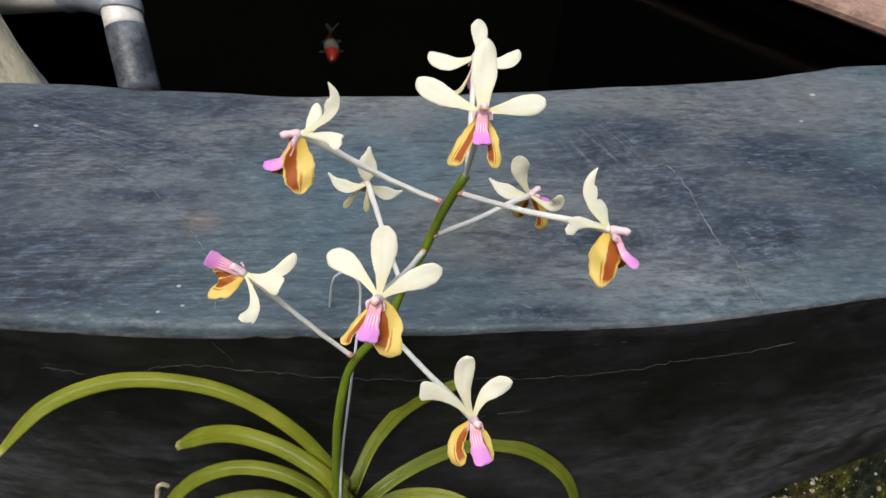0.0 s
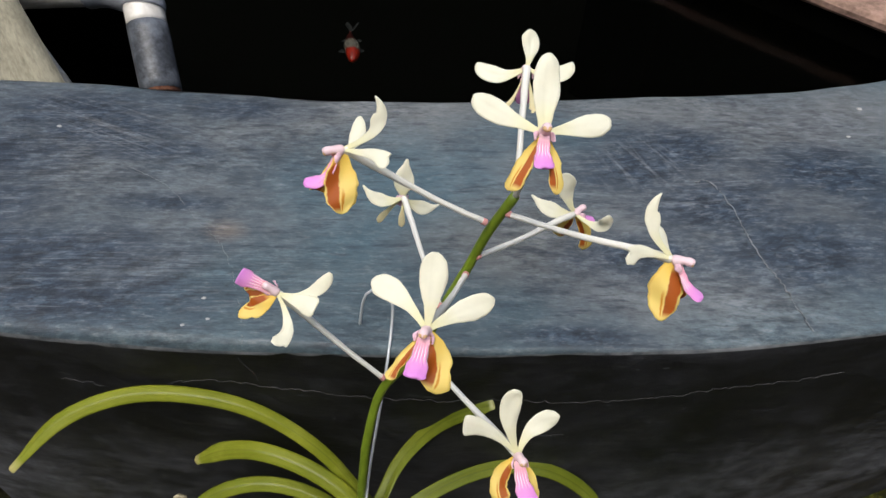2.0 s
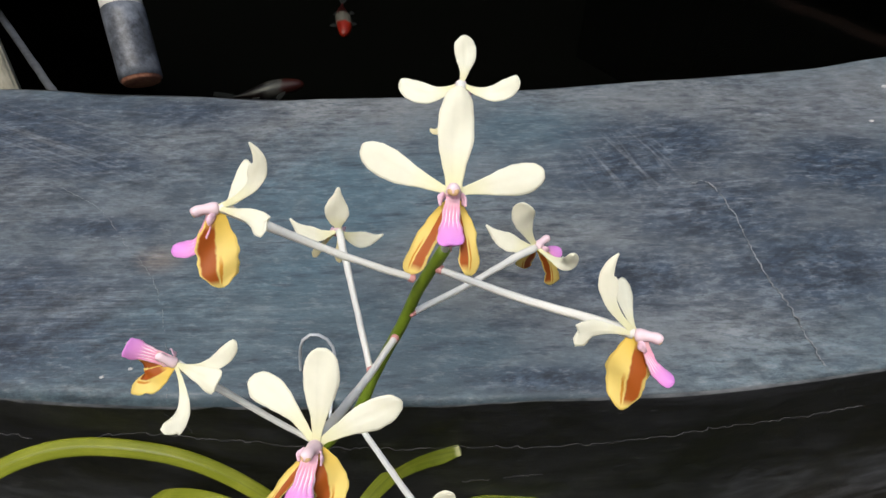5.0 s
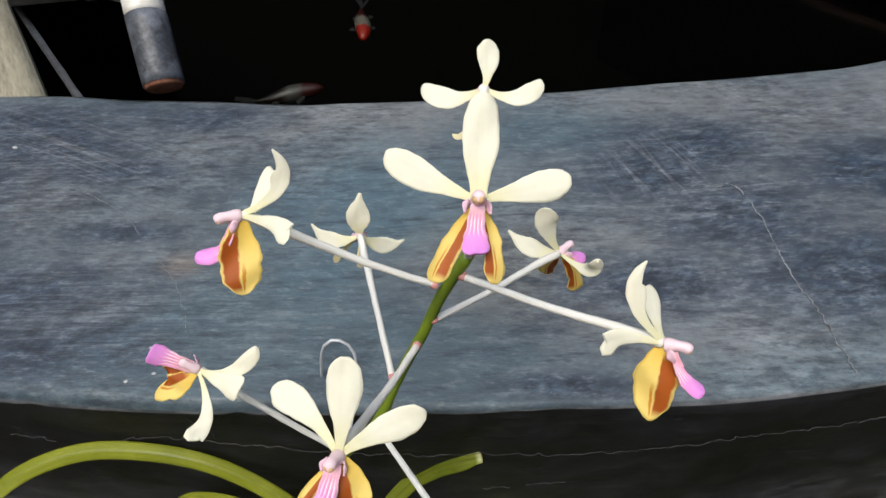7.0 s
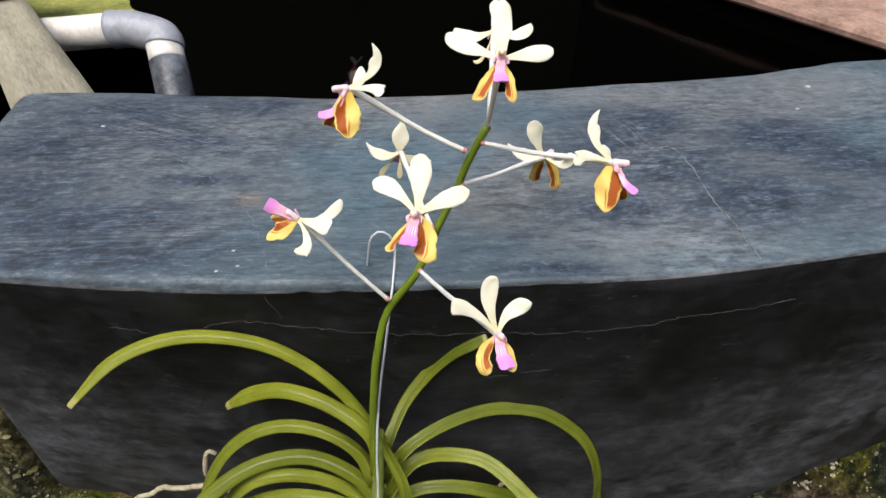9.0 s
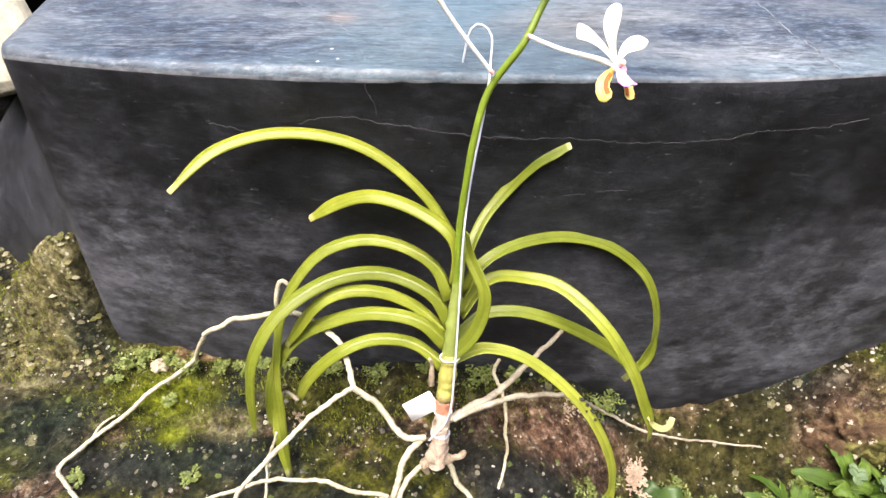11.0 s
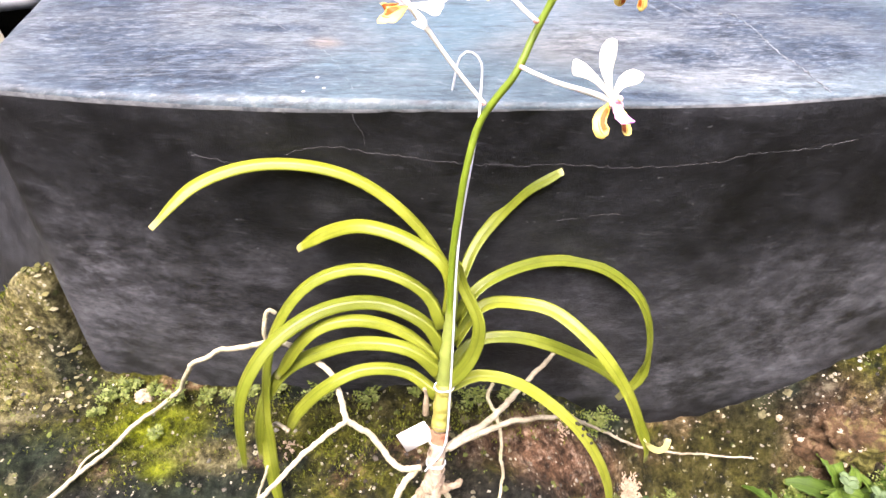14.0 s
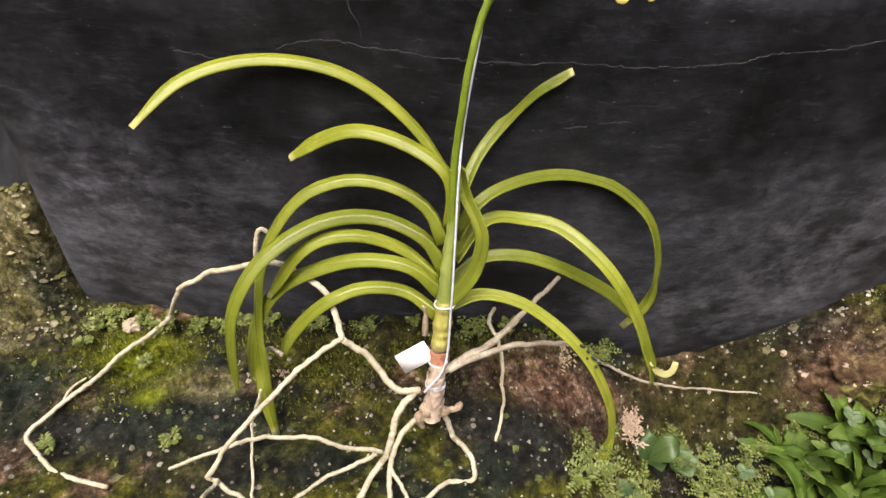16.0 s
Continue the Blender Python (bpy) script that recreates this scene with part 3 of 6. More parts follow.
def tube(ctrl, radius, n=24, sides=8, wobble=0.0, seed=0):
    """A round rod along a smooth curve; radius is a number or a function of 0..1 along it."""
    bm = bmesh.new()
    pts = spline(ctrl, n)
    tan = tangents(pts)
    side = tan[0].orthogonal().normalized()
    rings = []
    for i, (q, t) in enumerate(zip(pts, tan)):
        side = (side - t * side.dot(t)).normalized()
        up = t.cross(side)
        r = radius(i / n) if callable(radius) else radius
        if wobble:
            r *= 1 + wobble * noise.noise(Vector((i * 0.7, seed * 3.1, 0)))
            q = q + side * wobble * r * 1.5 * noise.noise(Vector((i * 0.45, seed, 5))) + up * wobble * r * 1.5 * noise.noise(Vector((i * 0.45, seed, 9)))
        rings.append([bm.verts.new(q + r * (math.cos(a) * side + math.sin(a) * up)) for a in (2 * math.pi * k / sides for k in range(sides))])
    for a, b in zip(rings, rings[1:]):
        for k in range(sides):
            bm.faces.new((a[k], a[(k + 1) % sides], b[(k + 1) % sides], b[k]))
    for ring, end, flip in ((rings[0], pts[0] - tan[0] * 0.001, True), (rings[-1], pts[-1] + tan[-1] * 0.001, False)):
        tip = bm.verts.new(end)
        for k in range(sides):
            f = (ring[k], ring[(k + 1) % sides], tip)
            bm.faces.new(f[::-1] if flip else f)
    return bm


def blade(pts, across, width, fold, thick, cols=6):
    """A strap with thickness along pts: across gives its sideways vector, width and fold its shape at 0..1."""
    bm = bmesh.new()
    uv = bm.loops.layers.uv.new("along")
    tan = tangents(pts)
    n = len(pts) - 1
    top, bot, at = [], [], {}
    for i, (q, t) in enumerate(zip(pts, tan)):
        u = i / n
        w = across(u)
        w = (w - t * w.dot(t)).normalized()
        nrm = t.cross(w).normalized()
        half = width(u) / 2
        row, low = [], []
        for k in range(cols + 1):
            s = 2 * k / cols - 1
            place = q + w * half * s + nrm * fold(u, s) * half
            edge = thick * (1 - 0.8 * s * s)
            a, b = bm.verts.new(place + nrm * edge / 2), bm.verts.new(place - nrm * edge / 2)
            at[a] = at[b] = (k / cols, u)
            row.append(a)
            low.append(b)
        top.append(row)
        bot.append(low)
    for i in range(n):
        for k in range(cols):
            bm.faces.new((top[i][k], top[i][k + 1], top[i + 1][k + 1], top[i + 1][k]))
            bm.faces.new((bot[i][k + 1], bot[i][k], bot[i + 1][k], bot[i + 1][k + 1]))
        bm.faces.new((bot[i][0], top[i][0], top[i + 1][0], bot[i + 1][0]))
        bm.faces.new((top[i][cols], bot[i][cols], bot[i + 1][cols], top[i + 1][cols]))
    for i, flip in ((0, False), (n, True)):
        for k in range(cols):
            f = (top[i][k + 1], top[i][k], bot[i][k], bot[i][k + 1])
            bm.faces.new(f[::-1] if flip else f)
    for f in bm.faces:
        for lp in f.loops:
            lp[uv].uv = at[lp.vert]
    return bm


def slab(size, bevel=0.004, cuts=0, rough=0.0, seed=0):
    """A bevelled block, its faces cut and made uneven."""
    bm = bmesh.new()
    bmesh.ops.create_cube(bm, size=1, matrix=Matrix.Diagonal((*size, 1)))
    bmesh.ops.bevel(bm, geom=bm.edges[:], offset=bevel, segments=2, affect="EDGES")
    if cuts:
        long = [e for e in bm.edges if e.calc_length() > min(size) * 0.5]
        bmesh.ops.subdivide_edges(bm, edges=long, cuts=cuts, use_grid_fill=True)
    if rough:
        for v in bm.verts:
            v.co += rough * noise.noise_vector(v.co * 14 + Vector((seed, 0, 0)))
    return bm


def smooth01(a, b, x):
    t = min(1.0, max(0.0, (x - a) / (b - a)))
    return t * t * (3 - 2 * t)


# ---- the pond wall ----
WALL_TOP = 0.323


def front_y(x):
    return 0.215 + 0.25 * (x + 0.07) ** 2 - 0.003 * smooth01(-0.05, -0.35, x) if x < 0.6 else 0.327 + 0.335 * (x - 0.6)


def back_y(x):
    return float(np.interp(x, (-0.5, -0.4, -0.3, -0.2, -0.116, -0.02, 0.09, 0.2, 0.3, 0.4, 0.456, 0.8, 1.4), (0.501, 0.5, 0.494, 0.486, 0.48, 0.481, 0.491, 0.503, 0.515, 0.538, 0.546, 0.66, 0.87)))


def pond_wall():
    bm = bmesh.new()
    rows, left = [], -0.432
    rc = 0.018
    xs = [left + rc * (1 - math.cos(a)) for a in np.linspace(0, math.pi / 2, 6)][1:] + list(np.linspace(left + rc, 1.4, 200))[1:]
    for i, x in enumerate(xs):
        inset = rc * (1 - math.sqrt(max(0.0, 1 - ((left + rc - x) / rc) ** 2))) if x < left + rc else 0.0
        y0, y1, top = front_y(x) + 0.0015 + inset, back_y(x) - inset, WALL_TOP - inset * 0.5
        y0 += 0.0015 * noise.noise(Vector((x * 9, 1, 0)))
        y1 += 0.004 * noise.noise(Vector((x * 11, 7, 0)))
        r = 0.004 + 0.005 * smooth01(0.05, -0.3, x)
        prof = [(y0 - 0.004 * (1 - u), -0.25 + u * (top - r + 0.25)) for u in np.linspace(0, 1, 40)]
        prof += [(y0 + r - r * math.cos(a), top - r + r * math.sin(a)) for a in np.linspace(0, math.pi / 2, 5)[1:]]
        prof += [(y0 + r + u * (y1 - y0 - 2 * r), top) for u in np.linspace(0, 1, 26)[1:]]
        prof += [(y1 - r + r * math.sin(a), top - r + r * math.cos(a)) for a in np.linspace(0, math.pi / 2, 5)[1:]]
        prof += [(y1, top - r - u * (top - r + 0.4)) for u in np.linspace(0, 1, 8)[1:]]
        near = smooth01(-0.1, -0.45, x)
        row = []
        for y, z in prof:
            d = noise.noise(Vector((x * 6, y * 6, z * 6))) * 0.003 + noise.noise(Vector((x * 25, y * 25, z * 25))) * 0.0008
            lift = d if z > top - 0.001 else 0.0
            push = d if y < y0 + 0.004 and z < top - r else 0.0
            row.append(bm.verts.new((x + near * (-0.1 * (y - 0.25) - 0.1 * (WALL_TOP - z)), y + push, z + lift)))
        rows.append(row)
    for a, b in zip(rows, rows[1:]):
        for k in range(len(a) - 1):
            f = bm.faces.new((a[k], b[k], b[k + 1], a[k + 1]))
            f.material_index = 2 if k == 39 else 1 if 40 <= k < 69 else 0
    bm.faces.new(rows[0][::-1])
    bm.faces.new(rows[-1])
    return thing("wall_pond", bm, [M_FACE, M_TOP, M_EDGE], "low curved pond wall of black-painted cement with a scuffed dusty top coloured as if skylit", "wall", "structure")


wall = pond_wall()


def flared_end():
    """The wall's painted end, which flares outwards from the vertical corner down to the bank."""
    bm = bmesh.new()
    outer, inner = [], []
    for i in range(25):
        v = i / 24
        row, low = [], []
        for k in range(31):
            u = k / 30
            top = Vector((-0.428 - 0.026 * u, 0.262 + 0.23 * u, WALL_TOP - 0.006))
            foot = Vector((-0.466 - 0.4 * u, 0.262 + 0.19 * u, -0.1))
            q = top.lerp(foot, v) + 0.004 * noise.noise_vector(Vector((u * 5, v * 6, 2)))
            row.append(bm.verts.new(q))
            low.append(bm.verts.new(q + Vector((0.02 + 0.05 * u, 0.01, -0.004))))
        outer.append(row)
        inner.append(low)
    for a, flip in ((outer, False), (inner, True)):
        for i in range(24):
            for k in range(30):
                f = (a[i][k], a[i + 1][k], a[i + 1][k + 1], a[i][k + 1])
                bm.faces.new(f[::-1] if flip else f)
    for k in range(30):
        bm.faces.new((outer[0][k + 1], outer[0][k], inner[0][k], inner[0][k + 1]))
    for i in range(24):
        bm.faces.new((outer[i][0], outer[i + 1][0], inner[i + 1][0], inner[i][0]))
    bmesh.ops.recalc_face_normals(bm, faces=bm.faces[:])
    part("wall_end", bm, M_FACE, wall, "flared painted end of the wall")


flared_end()


def crack(ctrl, r, seed, name="crack", mat_=None, label="pale jagged crack", shift=(0, 0, 0)):
    """A thin jagged line of filling that stands just proud of the cement."""
    pts = spline(ctrl, 34 * (len(ctrl) - 1))
    jag = [q + Vector(shift) + 0.0012 * noise.noise_vector(q * 170 + Vector((seed, 0, 0))) + 0.0011 * noise.noise_vector(q * 620 + Vector((seed, 7, 0))) for q in pts]
    part(name, tube(jag, lambda u: r * max(0.3, 0.55 + 0.6 * noise.noise(Vector((u * 23, seed, 0))) + 0.5 * noise.noise(Vector((u * 140, seed, 4)))), len(jag) - 1, 5), mat_ or M_CRACK, wall, label)


def on_top(places):
    return [(x, y, WALL_TOP + 0.0003 + noise.noise(Vector((x * 6, y * 6, WALL_TOP * 6))) * 0.003) for x, y in places]


def on_face(places):
    return [(x, front_y(x) - 0.0028 + noise.noise(Vector((x * 6, front_y(x) * 6, z * 6))) * 0.003, z) for x, z in places]


crack(on_top([(0.173, 0.378), (0.184, 0.381), (0.193, 0.358), (0.196, 0.331), (0.2, 0.303), (0.205, 0.284), (0.21, 0.254), (0.212, 0.242)]), 0.00065, 1, mat_=M_CRACKTOP)
crack(on_top([(-0.261, 0.376), (-0.228, 0.357), (-0.197, 0.325), (-0.168, 0.294), (-0.145, 0.246), (-0.137, 0.219)]), 0.00025, 2, mat_=M_CRACKTOP)
crack(on_face([(-0.192, 0.281), (-0.18, 0.286), (-0.154, 0.289), (-0.133, 0.285), (-0.114, 0.283), (-0.076, 0.278), (-0.031, 0.275), (0.01, 0.275), (0.072, 0.271), (0.139, 0.272), (0.159, 0.278), (0.211, 0.279), (0.247, 0.285)]), 0.0005, 3)
crack(on_face([(-0.265, 0.277), (-0.238, 0.272)]), 0.00045, 4)
crack(on_face([(-0.14, 0.316), (-0.138, 0.308), (-0.135, 0.302), (-0.133, 0.292)]), 0.00045, 5)
crack(on_face([(0.019, 0.221), (0.035, 0.222)]), 0.0005, 6)
crack(on_face([(0.045, 0.224), (0.069, 0.225)]), 0.0005, 7)


def chip(x, y, r, seed):
    """A small pale chip of mortar stuck to the wall top."""
    bm = bmesh.new()
    bmesh.ops.create_icosphere(bm, subdivisions=2, radius=1)
    for v in bm.verts:
        v.co = Vector((v.co.x * r * 1.5, v.co.y * r, v.co.z * r * 0.5)) * (1 + 0.5 * noise.noise(v.co * 1.7 + Vector((seed, 0, 0))))
    ob = part("mortar_chip", bm, M_CHIP, wall, "pale mortar chip")
    ob.location = Vector(on_top([(x, y)])[0])


for i, (x, y, r) in enumerate(((0.35, 0.488, 0.0018), (0.323, 0.447, 0.0012), (-0.339, 0.426, 0.0014), (-0.169, 0.252, 0.001), (-0.176, 0.231, 0.0009), (-0.162, 0.236, 0.0009))):
    chip(x, y, r, i * 3.7)


# ---- ground, water ----
def base_z(x):
    return float(np.interp(x, (-0.6, -0.47, -0.4, -0.34, -0.23, -0.12, -0.02, 0.03, 0.066, 0.149, 0.2, 0.25, 0.283, 0.344, 0.405, 0.45, 0.5), (-0.04, -0.038, -0.034, -0.034, -0.03, -0.027, -0.03, -0.038, -0.055, -0.105, -0.12, -0.122, -0.108, -0.085, -0.052, -0.036, -0.027)))


def ground_z(x, y):
    if y > 0.42 and -2.5 < x < 3.0 and y < 3.2:
        pond = smooth01(0.42, 0.5, y) * max(smooth01(-0.95, -0.8, x), smooth01(1.0, 1.1, y))
    else:
        pond = 0.0
    yf = front_y(max(-0.5, min(x, 1.0)))
    d = max(0.0, yf - y)
    slope = 0.08 + 0.77 * smooth01(-0.02, 0.2, x) + 0.6 * smooth01(0.2, 0.36, x)
    z = base_z(x) - slope * 0.14 * (1 - math.exp(-d / 0.14))
    bank = smooth01(-0.45, -0.47, x) * smooth01(0.215, 0.268, y) * smooth01(-0.66, -0.472, x)
    z += 0.142 * bank * (1 - 0.75 * smooth01(0.268, 0.33, y))
    bumpy = 0.012 * noise.noise(Vector((x * 14, y * 14, 0))) + 0.007 * noise.noise(Vector((x * 40, y * 40, 3))) + 0.0045 * noise.noise(Vector((x * 110, y * 110, 5))) + 0.004 * max(0.0, noise.noise(Vector((x * 70, y * 70, 8)))) ** 0.7
    z += bumpy * (1 if abs(x) < 2 and abs(y) < 2 else 0)
    return z * (1 - pond) + pond * -0.55


def ground():
    bm = bmesh.new()
    xs = [-60, -15, -5, -2.6, -2.3, -1.7, -1.2] + list(np.linspace(-0.85, 0.75, 400)) + [0.85, 1.2, 2, 3, 3.2, 5, 15, 60]
    ys = [-60, -15, -5, -2, -1, -0.6, -0.4, -0.3] + list(np.linspace(-0.2, 0.5, 175)) + [0.55, 0.7, 0.85, 1, 1.05, 1.1, 1.5, 2, 3, 3.2, 3.4, 5, 15, 60]
    grid = [[bm.verts.new((x, y, ground_z(x, y))) for x in xs] for y in ys]
    for a, b in zip(grid, grid[1:]):
        for k in range(len(a) - 1):
            f = bm.faces.new((a[k], a[k + 1], b[k + 1], b[k]))
            # the pond bed is coloured black in place of murky water
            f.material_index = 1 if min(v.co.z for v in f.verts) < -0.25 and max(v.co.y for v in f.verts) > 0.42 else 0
    return thing("ground", bm, [M_GROUND, M_BED_SHADE], "dark mossy soil sloping away from the wall foot", "ground", "structure")


ground()
bm = bmesh.new()
bmesh.ops.create_grid(bm, x_segments=2, y_segments=2, size=1, matrix=pose(0.25, 1.85, -0.05) @ Matrix.Diagonal((2.75, 1.36, 1, 1)))
thing("water", bm, M_WATER, "still black pond water behind the wall", "water", "structure")


# ---- unseen dark walls added to block low skylight and darken reflections ----
def screen(name, x, y, rz, w, h):
    ob = thing(name, slab((w, 0.1, h), 0.01), M_SCREEN, "unseen dark wall added to block low skylight", "wall", "structure")
    ob.matrix_world = pose(x, y, h / 2 - 0.6, 0, 0, rz)


screen("sky_screen_north", 0, 4.2, 0, 9.0, 4.6)
screen("sky_screen_south", 0, -3.0, 0, 9.0, 4.0)
screen("sky_screen_west", -4.0, 0.6, 90, 7.2, 4.0)
screen("sky_screen_east", 4.0, 0.6, 90, 7.2, 4.0)

# ---- pond fittings ----
pipe = tagged(new("drain_pipe"), "white plastic drain pipe with a grey elbow dipping into the pond", "pipe")
pipe.location = (-0.664, 1.14, 0.12)


def local(ob, places):
    return [Vector(p) - ob.location for p in places]


R = 0.0365
OUT = Vector((0.037, -0.11, -0.1)).normalized()
BEND = Vector((-0.605, 1.14, 0.113))
part("pipe_run", tube(local(pipe, [(-0.93, 1.138, 0.098), (-0.82, 1.139, 0.104), (-0.7, 1.14, 0.112)]), R * 0.93, 8, 20), M_PIPE, pipe, "white pipe with brown stains")
part("elbow", tube(local(pipe, [(-0.706, 1.14, 0.112), (-0.672, 1.14, 0.1135), (-0.642, 1.136, 0.11), BEND + OUT * 0.02, BEND + OUT * 0.04]), lambda u: R * (1 + 0.05 * smooth01(0.1, 0.08, u) + 0.05 * smooth01(0.9, 0.92, u)), 26, 20), M_ELBOW, pipe, "grey elbow")
part("band", tube(local(pipe, [BEND + OUT * 0.036, BEND + OUT * 0.073]), R * 0.97, 4, 20), M_PIPE, pipe, "white band")
part("sleeve", tube(local(pipe, [BEND + OUT * 0.072, BEND + OUT * 0.13, BEND + OUT * 0.2]), R * 1.0, 8, 20), M_SLEEVE, pipe, "blackened lower end")
part("rim", tube(local(pipe, [BEND + OUT * 0.198, BEND + OUT * 0.203, BEND + OUT * 0.206]), lambda u: R * (0.98 - 0.12 * u), 4, 20), M_RUST, pipe, "rusty brown rim of the open end")

plank = thing("plank", slab((0.97, 0.096, 0.022), 0.003, 3, 0.001), M_WOOD, "weathered grey-brown wooden plank lying beside the pond", "plank")
plank.matrix_world = Matrix.Translation((-0.693, 0.85, 0.2)) @ Matrix.Rotation(math.atan2(0.79, -0.6), 4, "Z") @ Matrix.Rotation(radians(6), 4, "Y")

second = thing("plank", slab((0.7, 0.09, 0.022), 0.003, 3, 0.001, 4), M_WOOD, "weathered grey-brown wooden plank lying beside the wall end", "plank")
second.matrix_world = Matrix.Translation((-0.774, 0.702, 0.17)) @ Matrix.Rotation(math.atan2(0.79, -0.6), 4, "Z") @ Matrix.Rotation(radians(4), 4, "Y")
cross = thing("plank", slab((0.8, 0.07, 0.02), 0.003, 3, 0.001, 9), M_WOOD, "pale weathered board lying across the far planks", "plank")
cross.matrix_world = pose(-1.2, 1.09, 0.2, 0, 0, 14)
board = thing("dark_board", slab((0.5, 0.13, 0.03), 0.004, 3, 0.002, 6), M_DARKWOOD, "dark rotting board lying behind the planks", "plank")
board.matrix_world = pose(-1.22, 1.15, 0.136, 0, 0, 8)
far_pipe = thing("grey_pipe", tube([(-1.5, 0.86, 0.05), (-1.15, 0.96, 0.06), (-0.86, 1.04, 0.07)], 0.014, 12, 16), M_ELBOW, "grey plastic pipe lying behind the planks", "pipe")


thing("bamboo_stick", tube([(-0.334, 0.530, 0.04), (-0.615, 0.855, 0.04), (-0.895, 1.180, 0.04)], lambda u: 0.0062 + 0.0006 * (math.sin(u * 60) > 0.95), 40, 10, 0.06, 2), M_STICK, "thin grey weathered stick lying under the planks", "stick")


def bank(name, outline, z0, z1, material, label, category, seed):
    """A solid block of pond bank over an outline in the plan: an uneven top, straight sides coloured black for shade.
    """
    bm = bmesh.new()
    n = len(outline)
    ring_top, ring_low = [], []
    for i in range(n):
        a, b = Vector(outline[i]), Vector(outline[(i + 1) % n])
        for k in range(10):
            q = a.lerp(b, k / 10)
            q += 0.012 * Vector((noise.noise(Vector((q.x * 18, q.y * 18, seed))), noise.noise(Vector((q.x * 18, q.y * 18, seed + 4)))))
            ring_top.append(bm.verts.new((q.x, q.y, z1)))
            ring_low.append(bm.verts.new((q.x, q.y, z0)))
    top = bm.faces.new(ring_top)
    m = len(ring_top)
    for i in range(m):
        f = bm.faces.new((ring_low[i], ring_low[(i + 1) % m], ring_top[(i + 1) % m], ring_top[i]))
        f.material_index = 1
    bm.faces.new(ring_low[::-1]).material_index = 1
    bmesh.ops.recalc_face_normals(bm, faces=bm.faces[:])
    return thing(name, bm, [material, M_BED_SHADE], label, category, "structure", smooth=False)


bank("moss_ledge", [(-0.665, 1.19), (-0.8, 1.4), (-1.0, 1.72), (-2.3, 1.72), (-2.3, 1.19)], -0.56, 0.12, M_MOSSWALL, "low ledge covered in yellow-green moss behind the pipe", "ledge", 1)
bank("far_bank", [(0.41, 1.874), (1.26, 0.89), (1.7, 1.0), (2.0, 1.8), (1.4, 2.4), (0.7, 2.3)], -0.56, 0.005, M_MOSSWALL, "mossy pond bank under the clay coping", "ledge", 5)
coping = thing("clay_coping", slab((1.4, 0.28, 0.026), 0.006, 8, 0.006, 3), M_CLAY, "reddish clay coping slab along the pond", "coping", "structure")
coping.matrix_world = Matrix.Translation((0.654 * -0.4 + 0.757 * 1.66, -0.757 * -0.4 + 0.654 * 1.66, 0.019)) @ Matrix.Rotation(math.atan2(-0.757, 0.654), 4, "Z")


def koi(x, y, z, turn, length, skin, label):
    """A carp seen from above: a tapering body, a forked tail and two pairs of side fins."""
    ob = tagged(new("koi"), label, "fish", "koi in the pond")
    ob.matrix_world = pose(x, y, z, 0, 0, turn)
    bm = bmesh.new()
    bmesh.ops.create_uvsphere(bm, u_segments=20, v_segments=14, radius=1)
    for v in bm.verts:
        s = v.co.x
        taper = 1 - 0.72 * smooth01(0.1, -1.0, s) + 0.12 * smooth01(0.6, 1.0, s)
        v.co = Vector((s * length / 2, v.co.y * length * 0.13 * taper + 0.03 * length * math.sin(s * 2.5), v.co.z * length * 0.12 * taper))
    part("body", bm, skin, ob)
    for sgn in (-1, 1):
        fork = spline([(-0.46 * length, -0.02 * length, 0), (-0.58 * length, sgn * 0.03 * length, 0.01 * length), (-0.74 * length, sgn * 0.1 * length, 0.02 * length)], 8)
        part("tail_fin", blade(fork, lambda u: Vector((0.2, 1, 0.5)), lambda u: length * (0.05 + 0.09 * u * (1.2 - u)), lambda u, q: 0.1 * q * q, 0.0015, 4), M_FIN, ob, "near-black tail fin coloured to blend into dark water")
        for at, reach in ((0.22, 0.1), (-0.12, 0.06)):
            fin = spline([(at * length, sgn * 0.09 * length, 0), ((at - 0.06) * length, sgn * (0.09 + reach * 0.6) * length, -0.01 * length), ((at - 0.12) * length, sgn * (0.09 + reach) * length, -0.03 * length)], 8)
            part("side_fin", blade(fin, lambda u: Vector((1, 0.2 * sgn, 0)), lambda u: length * (0.04 + 0.1 * u * (1.25 - u)), lambda u, q: 0.1 * q * q, 0.0012, 4), M_FIN, ob, "near-black side fin coloured to blend into dark water")


koi(-0.262, 1.41, -0.14, -84, 0.15, M_KOI, "koi fish with a red head and white nape under dark water")
koi(-0.41, 1.2, -0.19, 15, 0.16, M_DIMKOI, "red and grey koi fish deeper in the pond, coloured dim for depth")

# ---- the orchid ----
orchid = tagged(new("orchid"), "flowering strap-leaved orchid with bare white roots leaning on the black wall", "orchid")
orchid.location = (-0.08, 0.075, 0.03)


def rel(ctrl):
    return local(orchid, ctrl)


